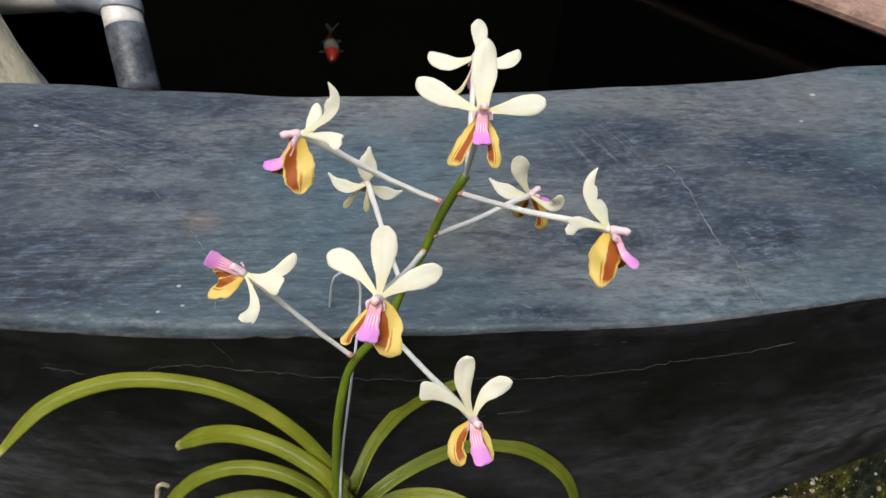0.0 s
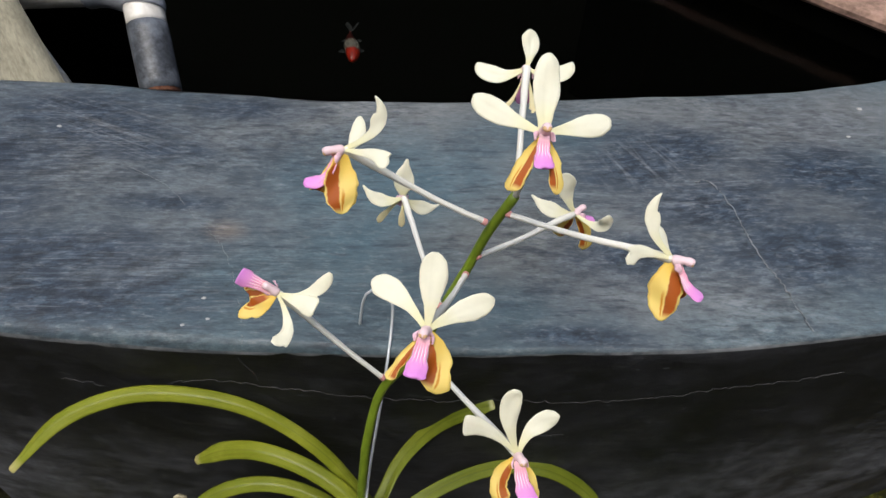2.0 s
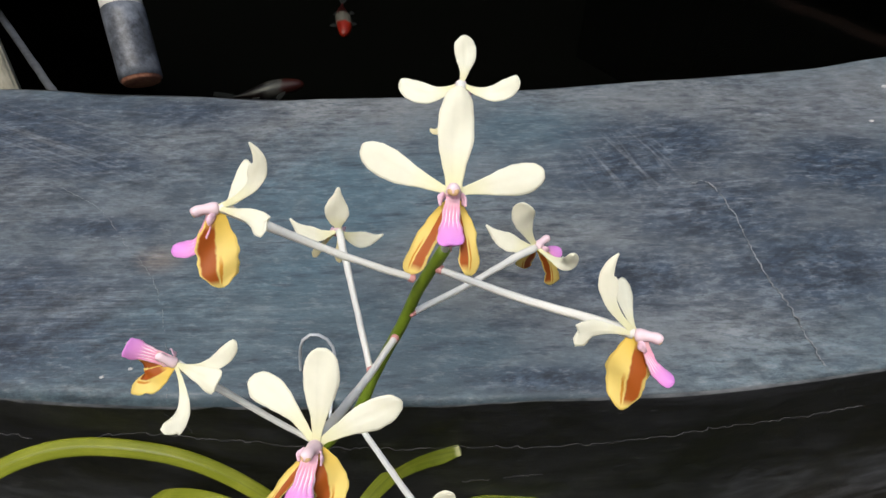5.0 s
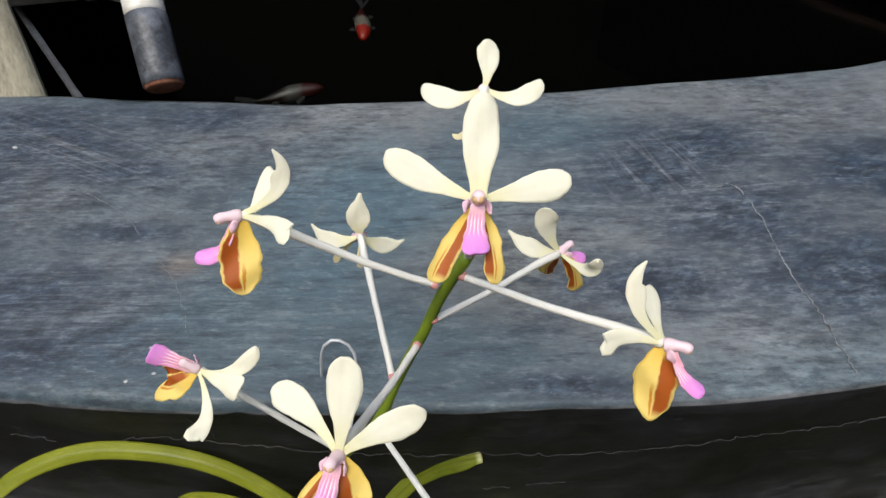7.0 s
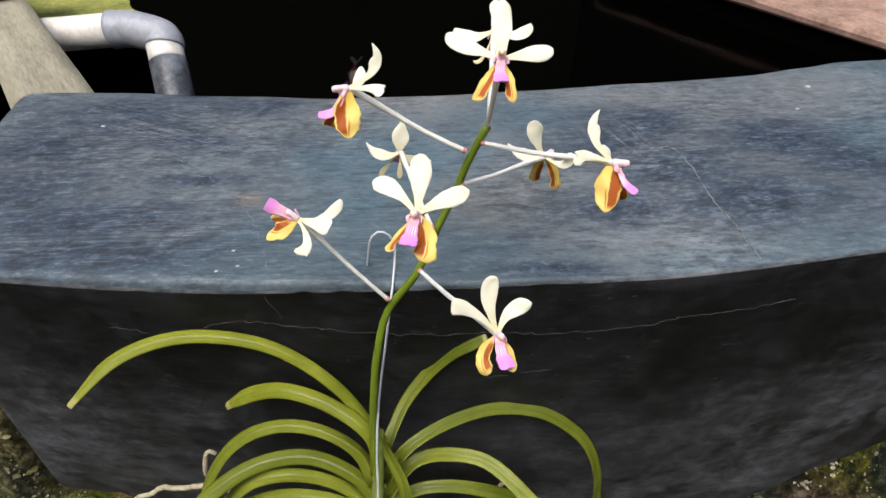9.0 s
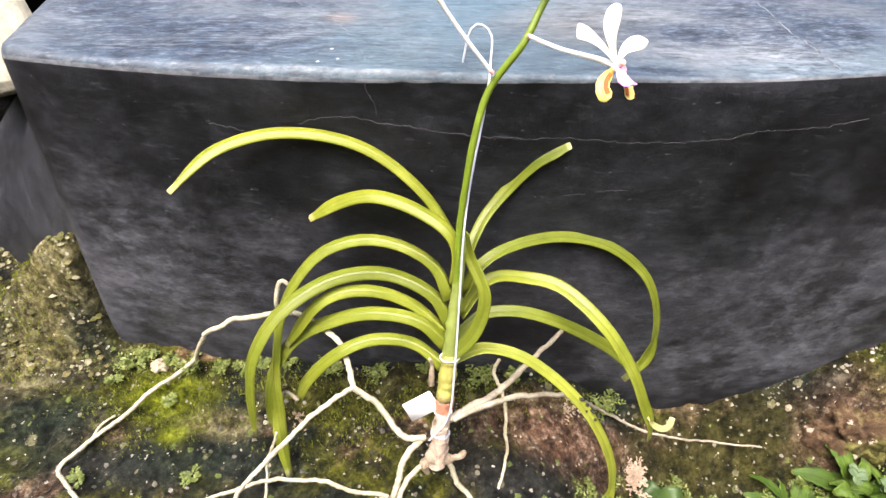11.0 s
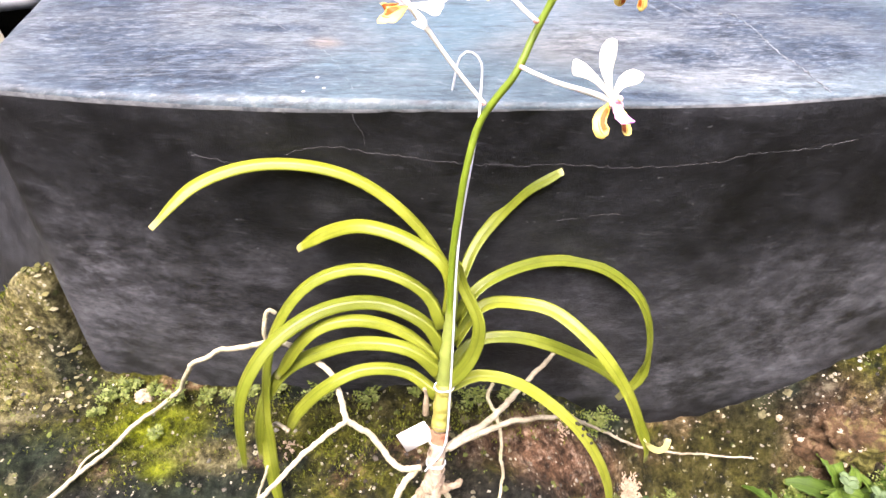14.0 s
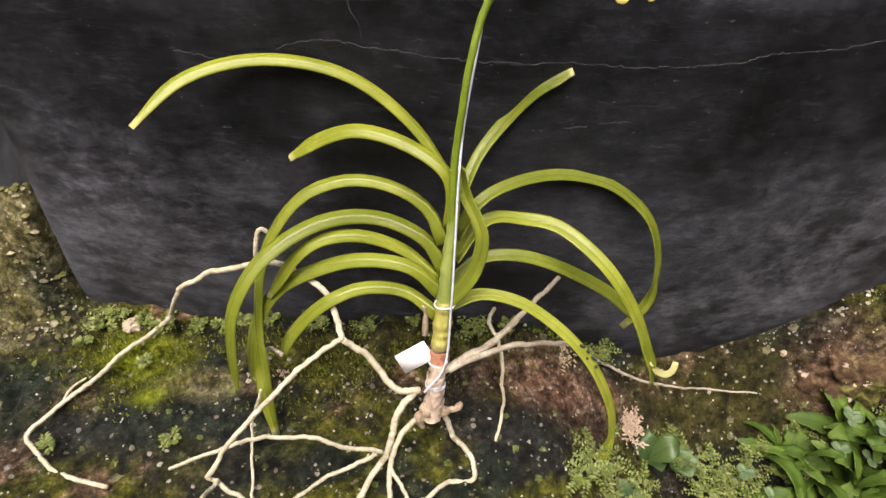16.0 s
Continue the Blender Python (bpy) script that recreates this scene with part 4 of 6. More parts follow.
def leaf(ctrl, w=0.014, tipw=0.5, label="arching yellow-green strap leaf", skin=None, facing=None):
    w *= 0.99
    pts = spline(rel(ctrl), 34)
    tan, sides = tangents(pts), []
    for t in tan:
        flat = (Vector((0, 1, 0)) - t * t.y).normalized()
        turned = t.cross(Vector((0, 0.72, -0.69)))
        if turned.dot(sides[-1] if sides else flat) < 0:
            turned = -turned
        if flat.dot(turned) < 0:
            flat = -flat
        side = (flat * 0.45 + turned.normalized() * 0.55).normalized()
        if sides:
            side = (sides[-1] * 0.65 + side * (0.35 if side.dot(sides[-1]) > 0 else -0.35)).normalized()
        sides.append(side)

    def across(u):
        return Vector(facing) if facing else sides[round(u * 34)]

    part("leaf", blade(pts, across, lambda u: w * (0.82 + 0.25 * u) * (1 - (1 - tipw) * smooth01(0.85, 1.0, u) ** 1.5) if u > 0.1 else w * (1.05 - 2.05 * u),
                       lambda u, s: (0.36 - 0.16 * u + 0.8 * smooth01(0.18, 0.0, u)) * (abs(s) - 0.4) - 0.06 * (abs(s) < 0.1), 0.002, 8), skin or M_LEAF, orchid, label)


part("torn_tip", blade(spline(rel([(0.1075, 0.1213, 0.0469), (0.1128, 0.1122, 0.0412), (0.1204, 0.1074, 0.0398), (0.1265, 0.1081, 0.0433), (0.1290, 0.1126, 0.0505)]), 12), lambda u: Vector((-0.5, 0.55, 0.6)), lambda u: 0.0085 - 0.0035 * u, lambda u, q: 0.2 * q * q, 0.0007, 6), M_TORN, orchid, "pale torn leaf tip")


leaf([(-0.064, 0.173, 0.192), (-0.095, 0.193, 0.232), (-0.133, 0.206, 0.261), (-0.173, 0.211, 0.274), (-0.219, 0.210, 0.275), (-0.260, 0.196, 0.266), (-0.289, 0.171, 0.246)], 0.0108)
leaf([(-0.067, 0.158, 0.167), (-0.072, 0.168, 0.209), (-0.102, 0.184, 0.225), (-0.138, 0.195, 0.229), (-0.169, 0.201, 0.216), (-0.194, 0.201, 0.198)], 0.0125)
leaf([(-0.072, 0.159, 0.149), (-0.086, 0.175, 0.171), (-0.118, 0.187, 0.184), (-0.155, 0.190, 0.185), (-0.191, 0.182, 0.170), (-0.220, 0.165, 0.129), (-0.230, 0.137, 0.078), (-0.230, 0.106, 0.009), (-0.224, 0.086, -0.035)], 0.0125)
leaf([(-0.069, 0.151, 0.124), (-0.089, 0.165, 0.148), (-0.130, 0.177, 0.159), (-0.175, 0.168, 0.159), (-0.216, 0.145, 0.142), (-0.240, 0.123, 0.111), (-0.248, 0.110, 0.073), (-0.253, 0.102, 0.016)], 0.0145)
leaf([(-0.077, 0.152, 0.114), (-0.105, 0.165, 0.133), (-0.138, 0.167, 0.147), (-0.170, 0.164, 0.146), (-0.193, 0.157, 0.132), (-0.219, 0.146, 0.095)], 0.012)
leaf([(-0.072, 0.140, 0.109), (-0.101, 0.150, 0.130), (-0.141, 0.157, 0.130), (-0.177, 0.158, 0.117), (-0.211, 0.153, 0.098), (-0.233, 0.139, 0.070), (-0.240, 0.123, 0.040), (-0.241, 0.113, 0.013)], 0.014)
leaf([(-0.076, 0.130, 0.093), (-0.105, 0.145, 0.105), (-0.141, 0.146, 0.107), (-0.174, 0.137, 0.095), (-0.204, 0.135, 0.057), (-0.221, 0.137, 0.015)], 0.0125)
leaf([(-0.061, 0.171, 0.187), (-0.048, 0.198, 0.204), (-0.028, 0.213, 0.226), (-0.007, 0.215, 0.252), (0.017, 0.215, 0.268)], 0.0115)
leaf([(-0.064, 0.157, 0.156), (-0.044, 0.173, 0.182), (-0.009, 0.196, 0.183), (0.030, 0.213, 0.174), (0.071, 0.217, 0.159), (0.107, 0.209, 0.130), (0.124, 0.197, 0.088), (0.126, 0.189, 0.036), (0.108, 0.184, 0.004)], 0.0118)
leaf([(-0.065, 0.151, 0.137), (-0.041, 0.172, 0.160), (-0.009, 0.182, 0.153), (0.023, 0.175, 0.149), (0.057, 0.148, 0.133), (0.085, 0.130, 0.097), (0.104, 0.119, 0.056), (0.113, 0.115, 0.036), (0.116, 0.110, 0.015)], 0.0132)
leaf([(-0.067, 0.145, 0.107), (-0.048, 0.162, 0.123), (-0.018, 0.168, 0.125), (0.021, 0.170, 0.111), (0.075, 0.173, 0.073), (0.112, 0.177, 0.030)], 0.0122)
leaf([(-0.069, 0.132, 0.102), (-0.041, 0.140, 0.107), (-0.003, 0.136, 0.097), (0.042, 0.121, 0.062), (0.073, 0.108, 0.014), (0.090, 0.097, -0.039), (0.089, 0.085, -0.107)], 0.0118, label="ageing yellow strap leaf with dark spots", skin=M_OLDLEAF)
leaf([(-0.065, 0.164, 0.221), (-0.059, 0.160, 0.199), (-0.046, 0.142, 0.174), (-0.051, 0.133, 0.142), (-0.070, 0.124, 0.113)], 0.0115, facing=(0.85, -0.2, 0.3))

part("stem", tube(rel([(-0.08, 0.082, 0.02), (-0.0785, 0.0935, 0.05), (-0.077, 0.105, 0.073), (-0.0762, 0.109, 0.082)]),
                  lambda u: 0.0068 - 0.0014 * u + 0.0006 * math.sin(u * 40) + 0.0006 * math.sin(u * 93), 60, 14, 0.35), M_CANE, orchid, "dry brown cane below the leaves")
part("leaf_sheath", tube(rel([(-0.073, 0.125, 0.108), (-0.071, 0.138, 0.14), (-0.068, 0.152, 0.17), (-0.066, 0.162, 0.2), (-0.064, 0.168, 0.216)]),
                         lambda u: 0.0062 - 0.0026 * u + 0.0003 * math.sin(u * 30), 40, 12, 0.12), M_SHEATH, orchid, "overlapping pale green leaf sheaths")
part("flower_stalk", tube(rel([(-0.0682, 0.1496, 0.1652), (-0.068, 0.1633, 0.2207), (-0.0639, 0.1707, 0.2666), (-0.0596, 0.1784, 0.2975), (-0.051, 0.1901, 0.3276), (-0.0305, 0.1955, 0.3585), (-0.0186, 0.2085, 0.3808), (-0.007, 0.2155, 0.4043), (0.0013, 0.2178, 0.427), (0.0112, 0.218, 0.4495)]),
                          lambda u: 0.0029 - 0.0006 * u, 60, 10, 0.08), M_STALK, orchid, "green flower stalk")


def root(ctrl, r0, r1, n=30, seed=0, dead=False):
    pts = spline(rel(ctrl), n * 3)
    bent = [q + (0.0022 * noise.noise_vector(q * 45 + Vector((seed, 0, 0))) + 0.0008 * noise.noise_vector(q * 160 + Vector((seed, 3, 0)))) * min(1.0, i / 8, (len(pts) - 1 - i) / 8) for i, q in enumerate(pts)]
    part("root", tube(bent, lambda u: 0.74 * (r0 + (r1 - r0) * u), n * 3, 8, 0.22, seed), M_OLDROOT if dead else M_ROOT, orchid, "withered grey-brown aerial root" if dead else "bare whitish aerial root")


root([(-0.092, 0.090, 0.041), (-0.113, 0.091, 0.044), (-0.135, 0.106, 0.069), (-0.154, 0.109, 0.086), (-0.164, 0.134, 0.089), (-0.174, 0.150, 0.100), (-0.201, 0.169, 0.103), (-0.226, 0.180, 0.101), (-0.273, 0.187, 0.081), (-0.302, 0.189, 0.064), (-0.325, 0.191, 0.039), (-0.356, 0.201, -0.017), (-0.387, 0.176, -0.026), (-0.415, 0.140, -0.034), (-0.442, 0.110, -0.039), (-0.454, 0.088, -0.041), (-0.439, 0.073, -0.040), (-0.412, 0.053, -0.039), (-0.363, 0.040, -0.038)], 0.0038, 0.0028, 95, 0)
root([(-0.241, 0.195, 0.075), (-0.239, 0.200, 0.104), (-0.234, 0.205, 0.116), (-0.228, 0.205, 0.112)], 0.003, 0.0028, 20, 1)
root([(-0.435, 0.120, -0.039), (-0.433, 0.135, -0.037), (-0.422, 0.147, -0.036)], 0.0022, 0.0014, 15, 2)
root([(-0.151, 0.096, 0.108), (-0.177, 0.075, 0.103), (-0.200, 0.055, 0.093), (-0.236, 0.030, 0.058), (-0.250, 0.015, 0.042)], 0.0028, 0.0026, 25, 3)
root([(-0.250, 0.015, 0.042), (-0.242, 0.012, 0.039), (-0.210, -0.010, 0.059)], 0.0024, 0.0022, 15, 4)
root([(-0.241, 0.012, 0.044), (-0.242, 0.000, 0.054), (-0.237, -0.030, 0.083)], 0.0024, 0.0022, 15, 5)
root([(-0.072, 0.098, 0.060), (-0.046, 0.115, 0.059), (-0.023, 0.140, 0.045), (0.005, 0.170, 0.047), (0.040, 0.205, 0.055)], 0.0052, 0.003, 25, 6, True)
root([(-0.068, 0.098, 0.060), (-0.036, 0.115, 0.060), (-0.003, 0.135, 0.042), (0.047, 0.160, 0.009), (0.107, 0.199, -0.082), (0.155, 0.190, -0.105), (0.207, 0.192, -0.124), (0.305, 0.191, -0.136)], 0.004, 0.0013, 40, 7, True)
root([(-0.024, 0.170, 0.051), (-0.028, 0.160, 0.043), (-0.023, 0.142, 0.042), (-0.018, 0.125, 0.022), (-0.014, 0.110, -0.023), (-0.022, 0.081, -0.033)], 0.0024, 0.002, 30, 8)
root([(-0.079, 0.090, 0.018), (-0.069, 0.082, 0.008), (-0.063, 0.075, -0.010), (-0.048, 0.068, -0.028), (-0.044, 0.044, -0.033), (-0.068, 0.040, -0.029), (-0.088, 0.020, -0.021)], 0.0036, 0.0026, 35, 9)
root([(-0.096, 0.090, 0.037), (-0.110, 0.075, 0.031), (-0.117, 0.060, 0.010), (-0.127, 0.045, -0.012), (-0.147, 0.010, -0.012)], 0.004, 0.0034, 25, 10)
root([(-0.091, 0.080, 0.017), (-0.107, 0.065, 0.010), (-0.117, 0.045, -0.012), (-0.116, 0.015, -0.020)], 0.0034, 0.003, 20, 11)
root([(-0.116, 0.045, -0.012), (-0.097, 0.015, -0.026)], 0.0026, 0.0022, 12, 12)
root([(-0.123, 0.050, 0.010), (-0.156, 0.045, 0.031), (-0.185, 0.045, 0.046), (-0.221, 0.045, 0.041), (-0.257, 0.045, 0.021), (-0.303, 0.045, -0.012)], 0.0026, 0.002, 30, 13)
root([(-0.128, 0.050, 0.007), (-0.157, 0.035, 0.006), (-0.177, 0.020, 0.012), (-0.195, 0.000, 0.021)], 0.0026, 0.002, 20, 14)
root([(-0.230, 0.100, 0.024), (-0.244, 0.085, -0.020), (-0.234, 0.028, -0.035), (-0.231, 0.012, -0.035)], 0.0018, 0.0018, 20, 15)
root([(-0.215, 0.130, 0.033), (-0.230, 0.140, 0.029), (-0.242, 0.140, 0.006)], 0.003, 0.002, 15, 16, True)
part("support_wire", tube(rel([(-0.088, 0.08, 0.055), (-0.072, 0.092, 0.075), (-0.068, 0.113, 0.122), (-0.066, 0.138, 0.182), (-0.065, 0.1545, 0.2174), (-0.0615, 0.1753, 0.2541), (-0.0519, 0.2024, 0.3119), (-0.049, 0.2291, 0.3303), (-0.0492, 0.2398, 0.3441), (-0.0574, 0.2428, 0.3505), (-0.065, 0.2401, 0.3459), (-0.07, 0.2355, 0.319)]), 0.00086, 80, 8), M_WIRE, orchid, "thin grey wire bent to a hook at its top")


# half-widths of a petal's edge along its length, as shares of half its width; plain ends, corners, and the edge that falls back to a corner
EDGES = dict(
    spoon=((0, 0.22), (0.12, 0.25), (0.3, 0.42), (0.5, 0.78), (0.66, 0.98), (0.78, 1.0), (0.88, 0.88), (0.95, 0.64), (1, 0.25)),
    long=((0, 0.42), (0.12, 0.46), (0.3, 0.68), (0.48, 0.93), (0.6, 1.0), (0.76, 0.93), (0.9, 0.76), (0.97, 0.5), (1, 0.2)),
    pointed=((0, 0.2), (0.12, 0.3), (0.3, 0.72), (0.48, 1.0), (0.62, 0.97), (0.76, 0.66), (0.88, 0.32), (0.95, 0.22), (1, 0.12)),
    corner=((0, 0.24), (0.12, 0.26), (0.3, 0.45), (0.5, 0.75), (0.66, 0.92), (0.8, 1.0), (0.92, 0.95), (0.98, 0.8), (1, 0.6)),
    fallen=((0, 0.24), (0.12, 0.28), (0.3, 0.55), (0.5, 0.92), (0.66, 1.06), (0.8, 0.95), (0.9, 0.6), (0.96, 0.22), (1, -0.3)),
    hook=((0, 0.26), (0.15, 0.28), (0.4, 0.42), (0.6, 0.62), (0.74, 0.9), (0.84, 1.3), (0.92, 1.62), (0.97, 1.5), (1, 0.8)),
    flared=((0, 0.14), (0.15, 0.22), (0.35, 0.42), (0.6, 0.68), (0.78, 0.92), (0.9, 1.0), (0.96, 0.95), (1, 0.62)),
    bump=((0, 0.3), (0.2, 0.42), (0.4, 0.7), (0.54, 1.35), (0.64, 1.3), (0.7, 0.75), (0.82, 0.55), (0.93, 0.3), (1, 0.06)),
    back=((0, 0.3), (0.2, 0.45), (0.4, 0.75), (0.6, 0.95), (0.75, 0.85), (0.87, 0.6), (0.95, 0.32), (1, 0.06)),
    sepal=((0, 0.2), (0.12, 0.42), (0.3, 0.78), (0.5, 0.92), (0.64, 0.82), (0.78, 0.98), (0.88, 1.0), (0.95, 0.75), (1, 0.35)),
    egg=((0, 0.24), (0.12, 0.5), (0.28, 0.84), (0.45, 1.0), (0.62, 0.98), (0.78, 0.8), (0.9, 0.52), (0.96, 0.34), (1, 0.12)),
)
ENDS = dict(oblique=("corner", "fallen"), hooked=("hook", "spoon"), sickle=("bump", "back"))
FACING = Vector((0, -0.62, 0.78))


def edge_at(name, u):
    table = EDGES[name]
    return float(np.interp(u, [k for k, _ in table], [v for _, v in table]))


def arc(middle, tip, n):
    """Points of a smooth bow from the origin through the middle to the tip."""
    bend = 2 * middle - 0.5 * tip
    return [bend * (2 * u * (1 - u)) + tip * (u * u) for u in np.linspace(0, 1, n + 1)]


def flower(place, face, up, joint, petals, seed):
    """One bloom. place: the end of its column; petals: tip, middle, width and edge of each, and to which side its corner or its yellow half lies."""
    face, up = Vector(face).normalized(), Vector(up)
    up = (up - face * up.dot(face)).normalized()
    right = up.cross(face).normalized()
    base = Vector(place) - face * 0.0075
    m = Matrix((right, up, face)).transposed().to_4x4()
    m.translation = base - orchid.location
    inv = m.inverted()
    turned = inv.to_3x3()
    rnd = random.Random(seed)

    bm = tube([(0, -0.0004, 0.0), (0, 0.0003, 0.003), (0, 0.0004, 0.006), (0, -0.0002, 0.0072)], lambda u: 0.0022 - 0.0006 * u + 0.0002 * math.sin(u * 9), 10, 12)
    mid = part("flower", bm, M_COLUMN, orchid, "cream orchid flower with orange-brown sepals and magenta lip")
    mid.matrix_basis = m

    def inside(q):
        return inv @ (Vector(q) - orchid.location)

    def petal(name, tip, middle, width, style, side_sign=1, label="", material=None):
        """A clawed petal through its middle to its tip; both edges follow their own tables."""
        sepal = style in ("sepal", "egg")
        line = arc(inside(middle), inside(tip), 26)
        tan = tangents(line)
        edges = ENDS.get(style, (style, style))
        if not sepal and side_sign < 0:
            edges = edges[::-1]
        normal = turned @ FACING
        ripple, twist = rnd.uniform(0, 6), rnd.uniform(-0.22, 0.22)
        rim = 0.05 if sepal else 0.022
        if sepal:
            out = turned @ Vector(side_sign if isinstance(side_sign, tuple) else (side_sign, 0.12, -0.2))
            sides = [(out - t * out.dot(t)).normalized() for t in tan]
        else:
            sides = [normal.cross(t).normalized() for t in tan]

        def half(u, k):
            skew = 0 if sepal else k
            return 0.5 * width * edge_at(edges[0 if k > 0 else 1], u) * (1 + rim * math.sin(u * 17 + ripple + skew) + rim * 0.6 * math.sin(u * 39 + ripple * 2 + skew * 2))

        over = 0.5 * (half(1.0, 1) - half(1.0, -1))
        pts = [q + s * (0.5 * (half(i / 26, 1) - half(i / 26, -1)) - over * (i / 26) ** 3) for i, (q, s) in enumerate(zip(line, sides))]

        def across(u):
            i = round(u * 26)
            return sides[i] * math.cos(twist * u) + tan[i].cross(sides[i]) * math.sin(twist * u)

        def fold(u, q):
            if sepal:
                return 0.12 * math.sin(9 * u + 2.2 * q + ripple) + 0.16 * q * q
            return 0.2 * q * q * (1 - 1.7 * u) + 0.1 * u * math.sin(u * 8 + q * 2.4 + ripple) - 0.05 * (abs(q) < 0.15)

        part(name, blade(pts, across, lambda u: max(0.0005, half(u, 1) + half(u, -1)), fold, 0.0007, 10), material or M_CREAM, mid, label)

    petal("dorsal_sepal", *petals["dorsal"], label="cream upper sepal")
    for key in ("left", "right"):
        petal("petal", *petals[key], label="cream petal")
    for key in ("low_left", "low_right"):
        lower = petals[key]
        if lower[3] in ("sepal", "egg"):
            petal("lateral_sepal", *lower, label="yellow lower sepal blotched orange-brown", material=M_LATERAL)
        else:
            petal("lateral_sepal", *lower, label="pale lower sepal seen from its back", material=M_BACK)
    if "lip" in petals:
        tip, middle, wide = inside(petals["lip"][0]), inside(petals["lip"][1]), petals["lip"][2]
    else:
        tip, middle, wide = Vector((0, -0.0115, 0.013)), Vector((0, -0.007, 0.0055)), 0.007
    root = Vector((0, -0.0014, 0.0022))
    pts = [root + q for q in arc(middle - root, tip - root, 24)]
    span = (tip - root).normalized()
    shown = (turned @ FACING).cross(span)
    flat = Vector((1, 0, 0)) * 0.6 + shown * (0.7 if shown.x >= 0 else -0.7)
    flat -= span * flat.dot(span)
    rows = ((0, 0.5), (0.2, 0.62), (0.4, 0.7), (0.5, 0.74), (0.62, 0.92), (0.8, 1.0), (0.92, 0.96), (0.97, 0.82), (1, 0.5))
    part("lip", blade(pts, lambda u: flat, lambda u: wide * float(np.interp(u, [k for k, _ in rows], [v for _, v in rows])) * (1 + 0.04 * math.sin(u * 23 + seed)),
                      lambda u, q: (0.3 * q * q if u < 0.35 else 0.0) - 0.2 * q * q * smooth01(0.3, 0.6, u) + 0.13 * math.cos(q * 16) * smooth01(0.15, 0.3, u) * (1 - smooth01(0.52, 0.72, u)) + 0.06 * math.cos(q * 6 + seed) * smooth01(0.8, 1.0, u), 0.0011, 20), M_LIP, mid, "pink lip with pale stripes and a magenta tip")
    for sgn in (-1, 1):
        pts = spline([(sgn * 0.0024, -0.0004, 0.0016), (sgn * 0.0033, -0.0022, 0.0028), (sgn * 0.0034, -0.0036, 0.0038)], 8)
        part("lip_lobe", blade(pts, lambda u: Vector((sgn * 0.35, 0.5, 1)), lambda u: 0.003 * (0.6 + 0.6 * math.sin(math.pi * u) - 0.3 * u), lambda u, q: 0.25 * q * q + 0.12 * math.sin(u * 9 + q * 3), 0.0007, 6), M_LOBE, mid, "pale pink side lobe")
    bm = bmesh.new()
    bmesh.ops.create_uvsphere(bm, u_segments=12, v_segments=8, radius=0.0017, matrix=Matrix.Translation((0, 0.0001, 0.0072)) @ Matrix.Diagonal((1.0, 0.95, 0.5, 1)))
    part("anther_cap", bm, M_CAP, mid, "tan anther cap")

    start, end = Vector(joint), base
    gone = end - start
    ctrl = [inside(q) for q in (start, start + gone * 0.4 + Vector((0, 0, -0.0014)), start + gone * 0.8, end - face * 0.001)]
    part("pedicel", tube(ctrl, lambda u: 0.0014 + 0.0005 * smooth01(0.4, 1.0, u), 20, 8, 0.1, seed), M_PEDICEL, mid, "white flower stem")
    part("pedicel_base", tube([ctrl[0], ctrl[0].lerp(ctrl[1], 0.07)], 0.0017, 3, 8), M_BLUSH, mid, "reddish joint")


flower((0.015, 0.193, 0.504), (0.0, -0.62, 0.78), (0.05, 0.75, 0.62), (0.011, 0.219, 0.447), dict(
           dorsal=((0.0165, 0.2200, 0.5170), (0.0155, 0.2085, 0.5073), 0.0103, "long"),
           left=((-0.0100, 0.2100, 0.5055), (0.0014, 0.2035, 0.5016), 0.0089, "oblique", -1),
           right=((0.0400, 0.2065, 0.4990), (0.0283, 0.2022, 0.4986), 0.0090, "oblique", 1),
           low_left=((0.0030, 0.1785, 0.4875), (0.0079, 0.1874, 0.4923), 0.0070, "sepal", -1),
           low_right=((0.0190, 0.1785, 0.4865), (0.0184, 0.1879, 0.4921), 0.0059, "sepal", 1),
           lip=((0.0145, 0.1815, 0.4955), (0.0143, 0.1890, 0.4963), 0.0071, "lip")), 1)
flower((0.017, 0.28, 0.471), (0.0, 0.45, -0.89), (0.03, 0.87, 0.45), (0.012, 0.22, 0.446), dict(
           dorsal=((0.0180, 0.2900, 0.4900), (0.0187, 0.2827, 0.4832), 0.0086, "spoon"),
           left=((0.0380, 0.2770, 0.4810), (0.0289, 0.2733, 0.4762), 0.0076, "oblique", 1),
           right=((-0.0060, 0.2810, 0.4770), (0.0049, 0.2756, 0.4745), 0.0087, "oblique", -1),
           low_left=((0.0200, 0.2620, 0.4640), (0.0201, 0.2651, 0.4671), 0.0034, "spoon"),
           low_right=((0.0050, 0.2680, 0.4630), (0.0105, 0.2670, 0.4657), 0.0024, "spoon")), 2)
flower((-0.0685, 0.211, 0.476), (-0.9, -0.4, 0.1), (0.25, 0.3, 0.9), (-0.0005, 0.216, 0.4345), dict(
           dorsal=((-0.0480, 0.2230, 0.4950), (-0.0473, 0.2179, 0.4842), 0.0056, "sickle", 1),
           left=((-0.0570, 0.2360, 0.4760), (-0.0579, 0.2220, 0.4729), 0.0064, "spoon"),
           right=((-0.0415, 0.2010, 0.4810), (-0.0505, 0.2077, 0.4782), 0.0063, "hooked", -1),
           low_right=((-0.0612, 0.1955, 0.4570), (-0.0618, 0.2031, 0.4647), 0.0136, "egg", 1),
           low_left=((-0.0740, 0.2195, 0.4550), (-0.0711, 0.2110, 0.4563), 0.0107, "egg", 1),
           lip=((-0.0765, 0.2045, 0.4665), (-0.0680, 0.2057, 0.4677), 0.0062, "lip")), 3)
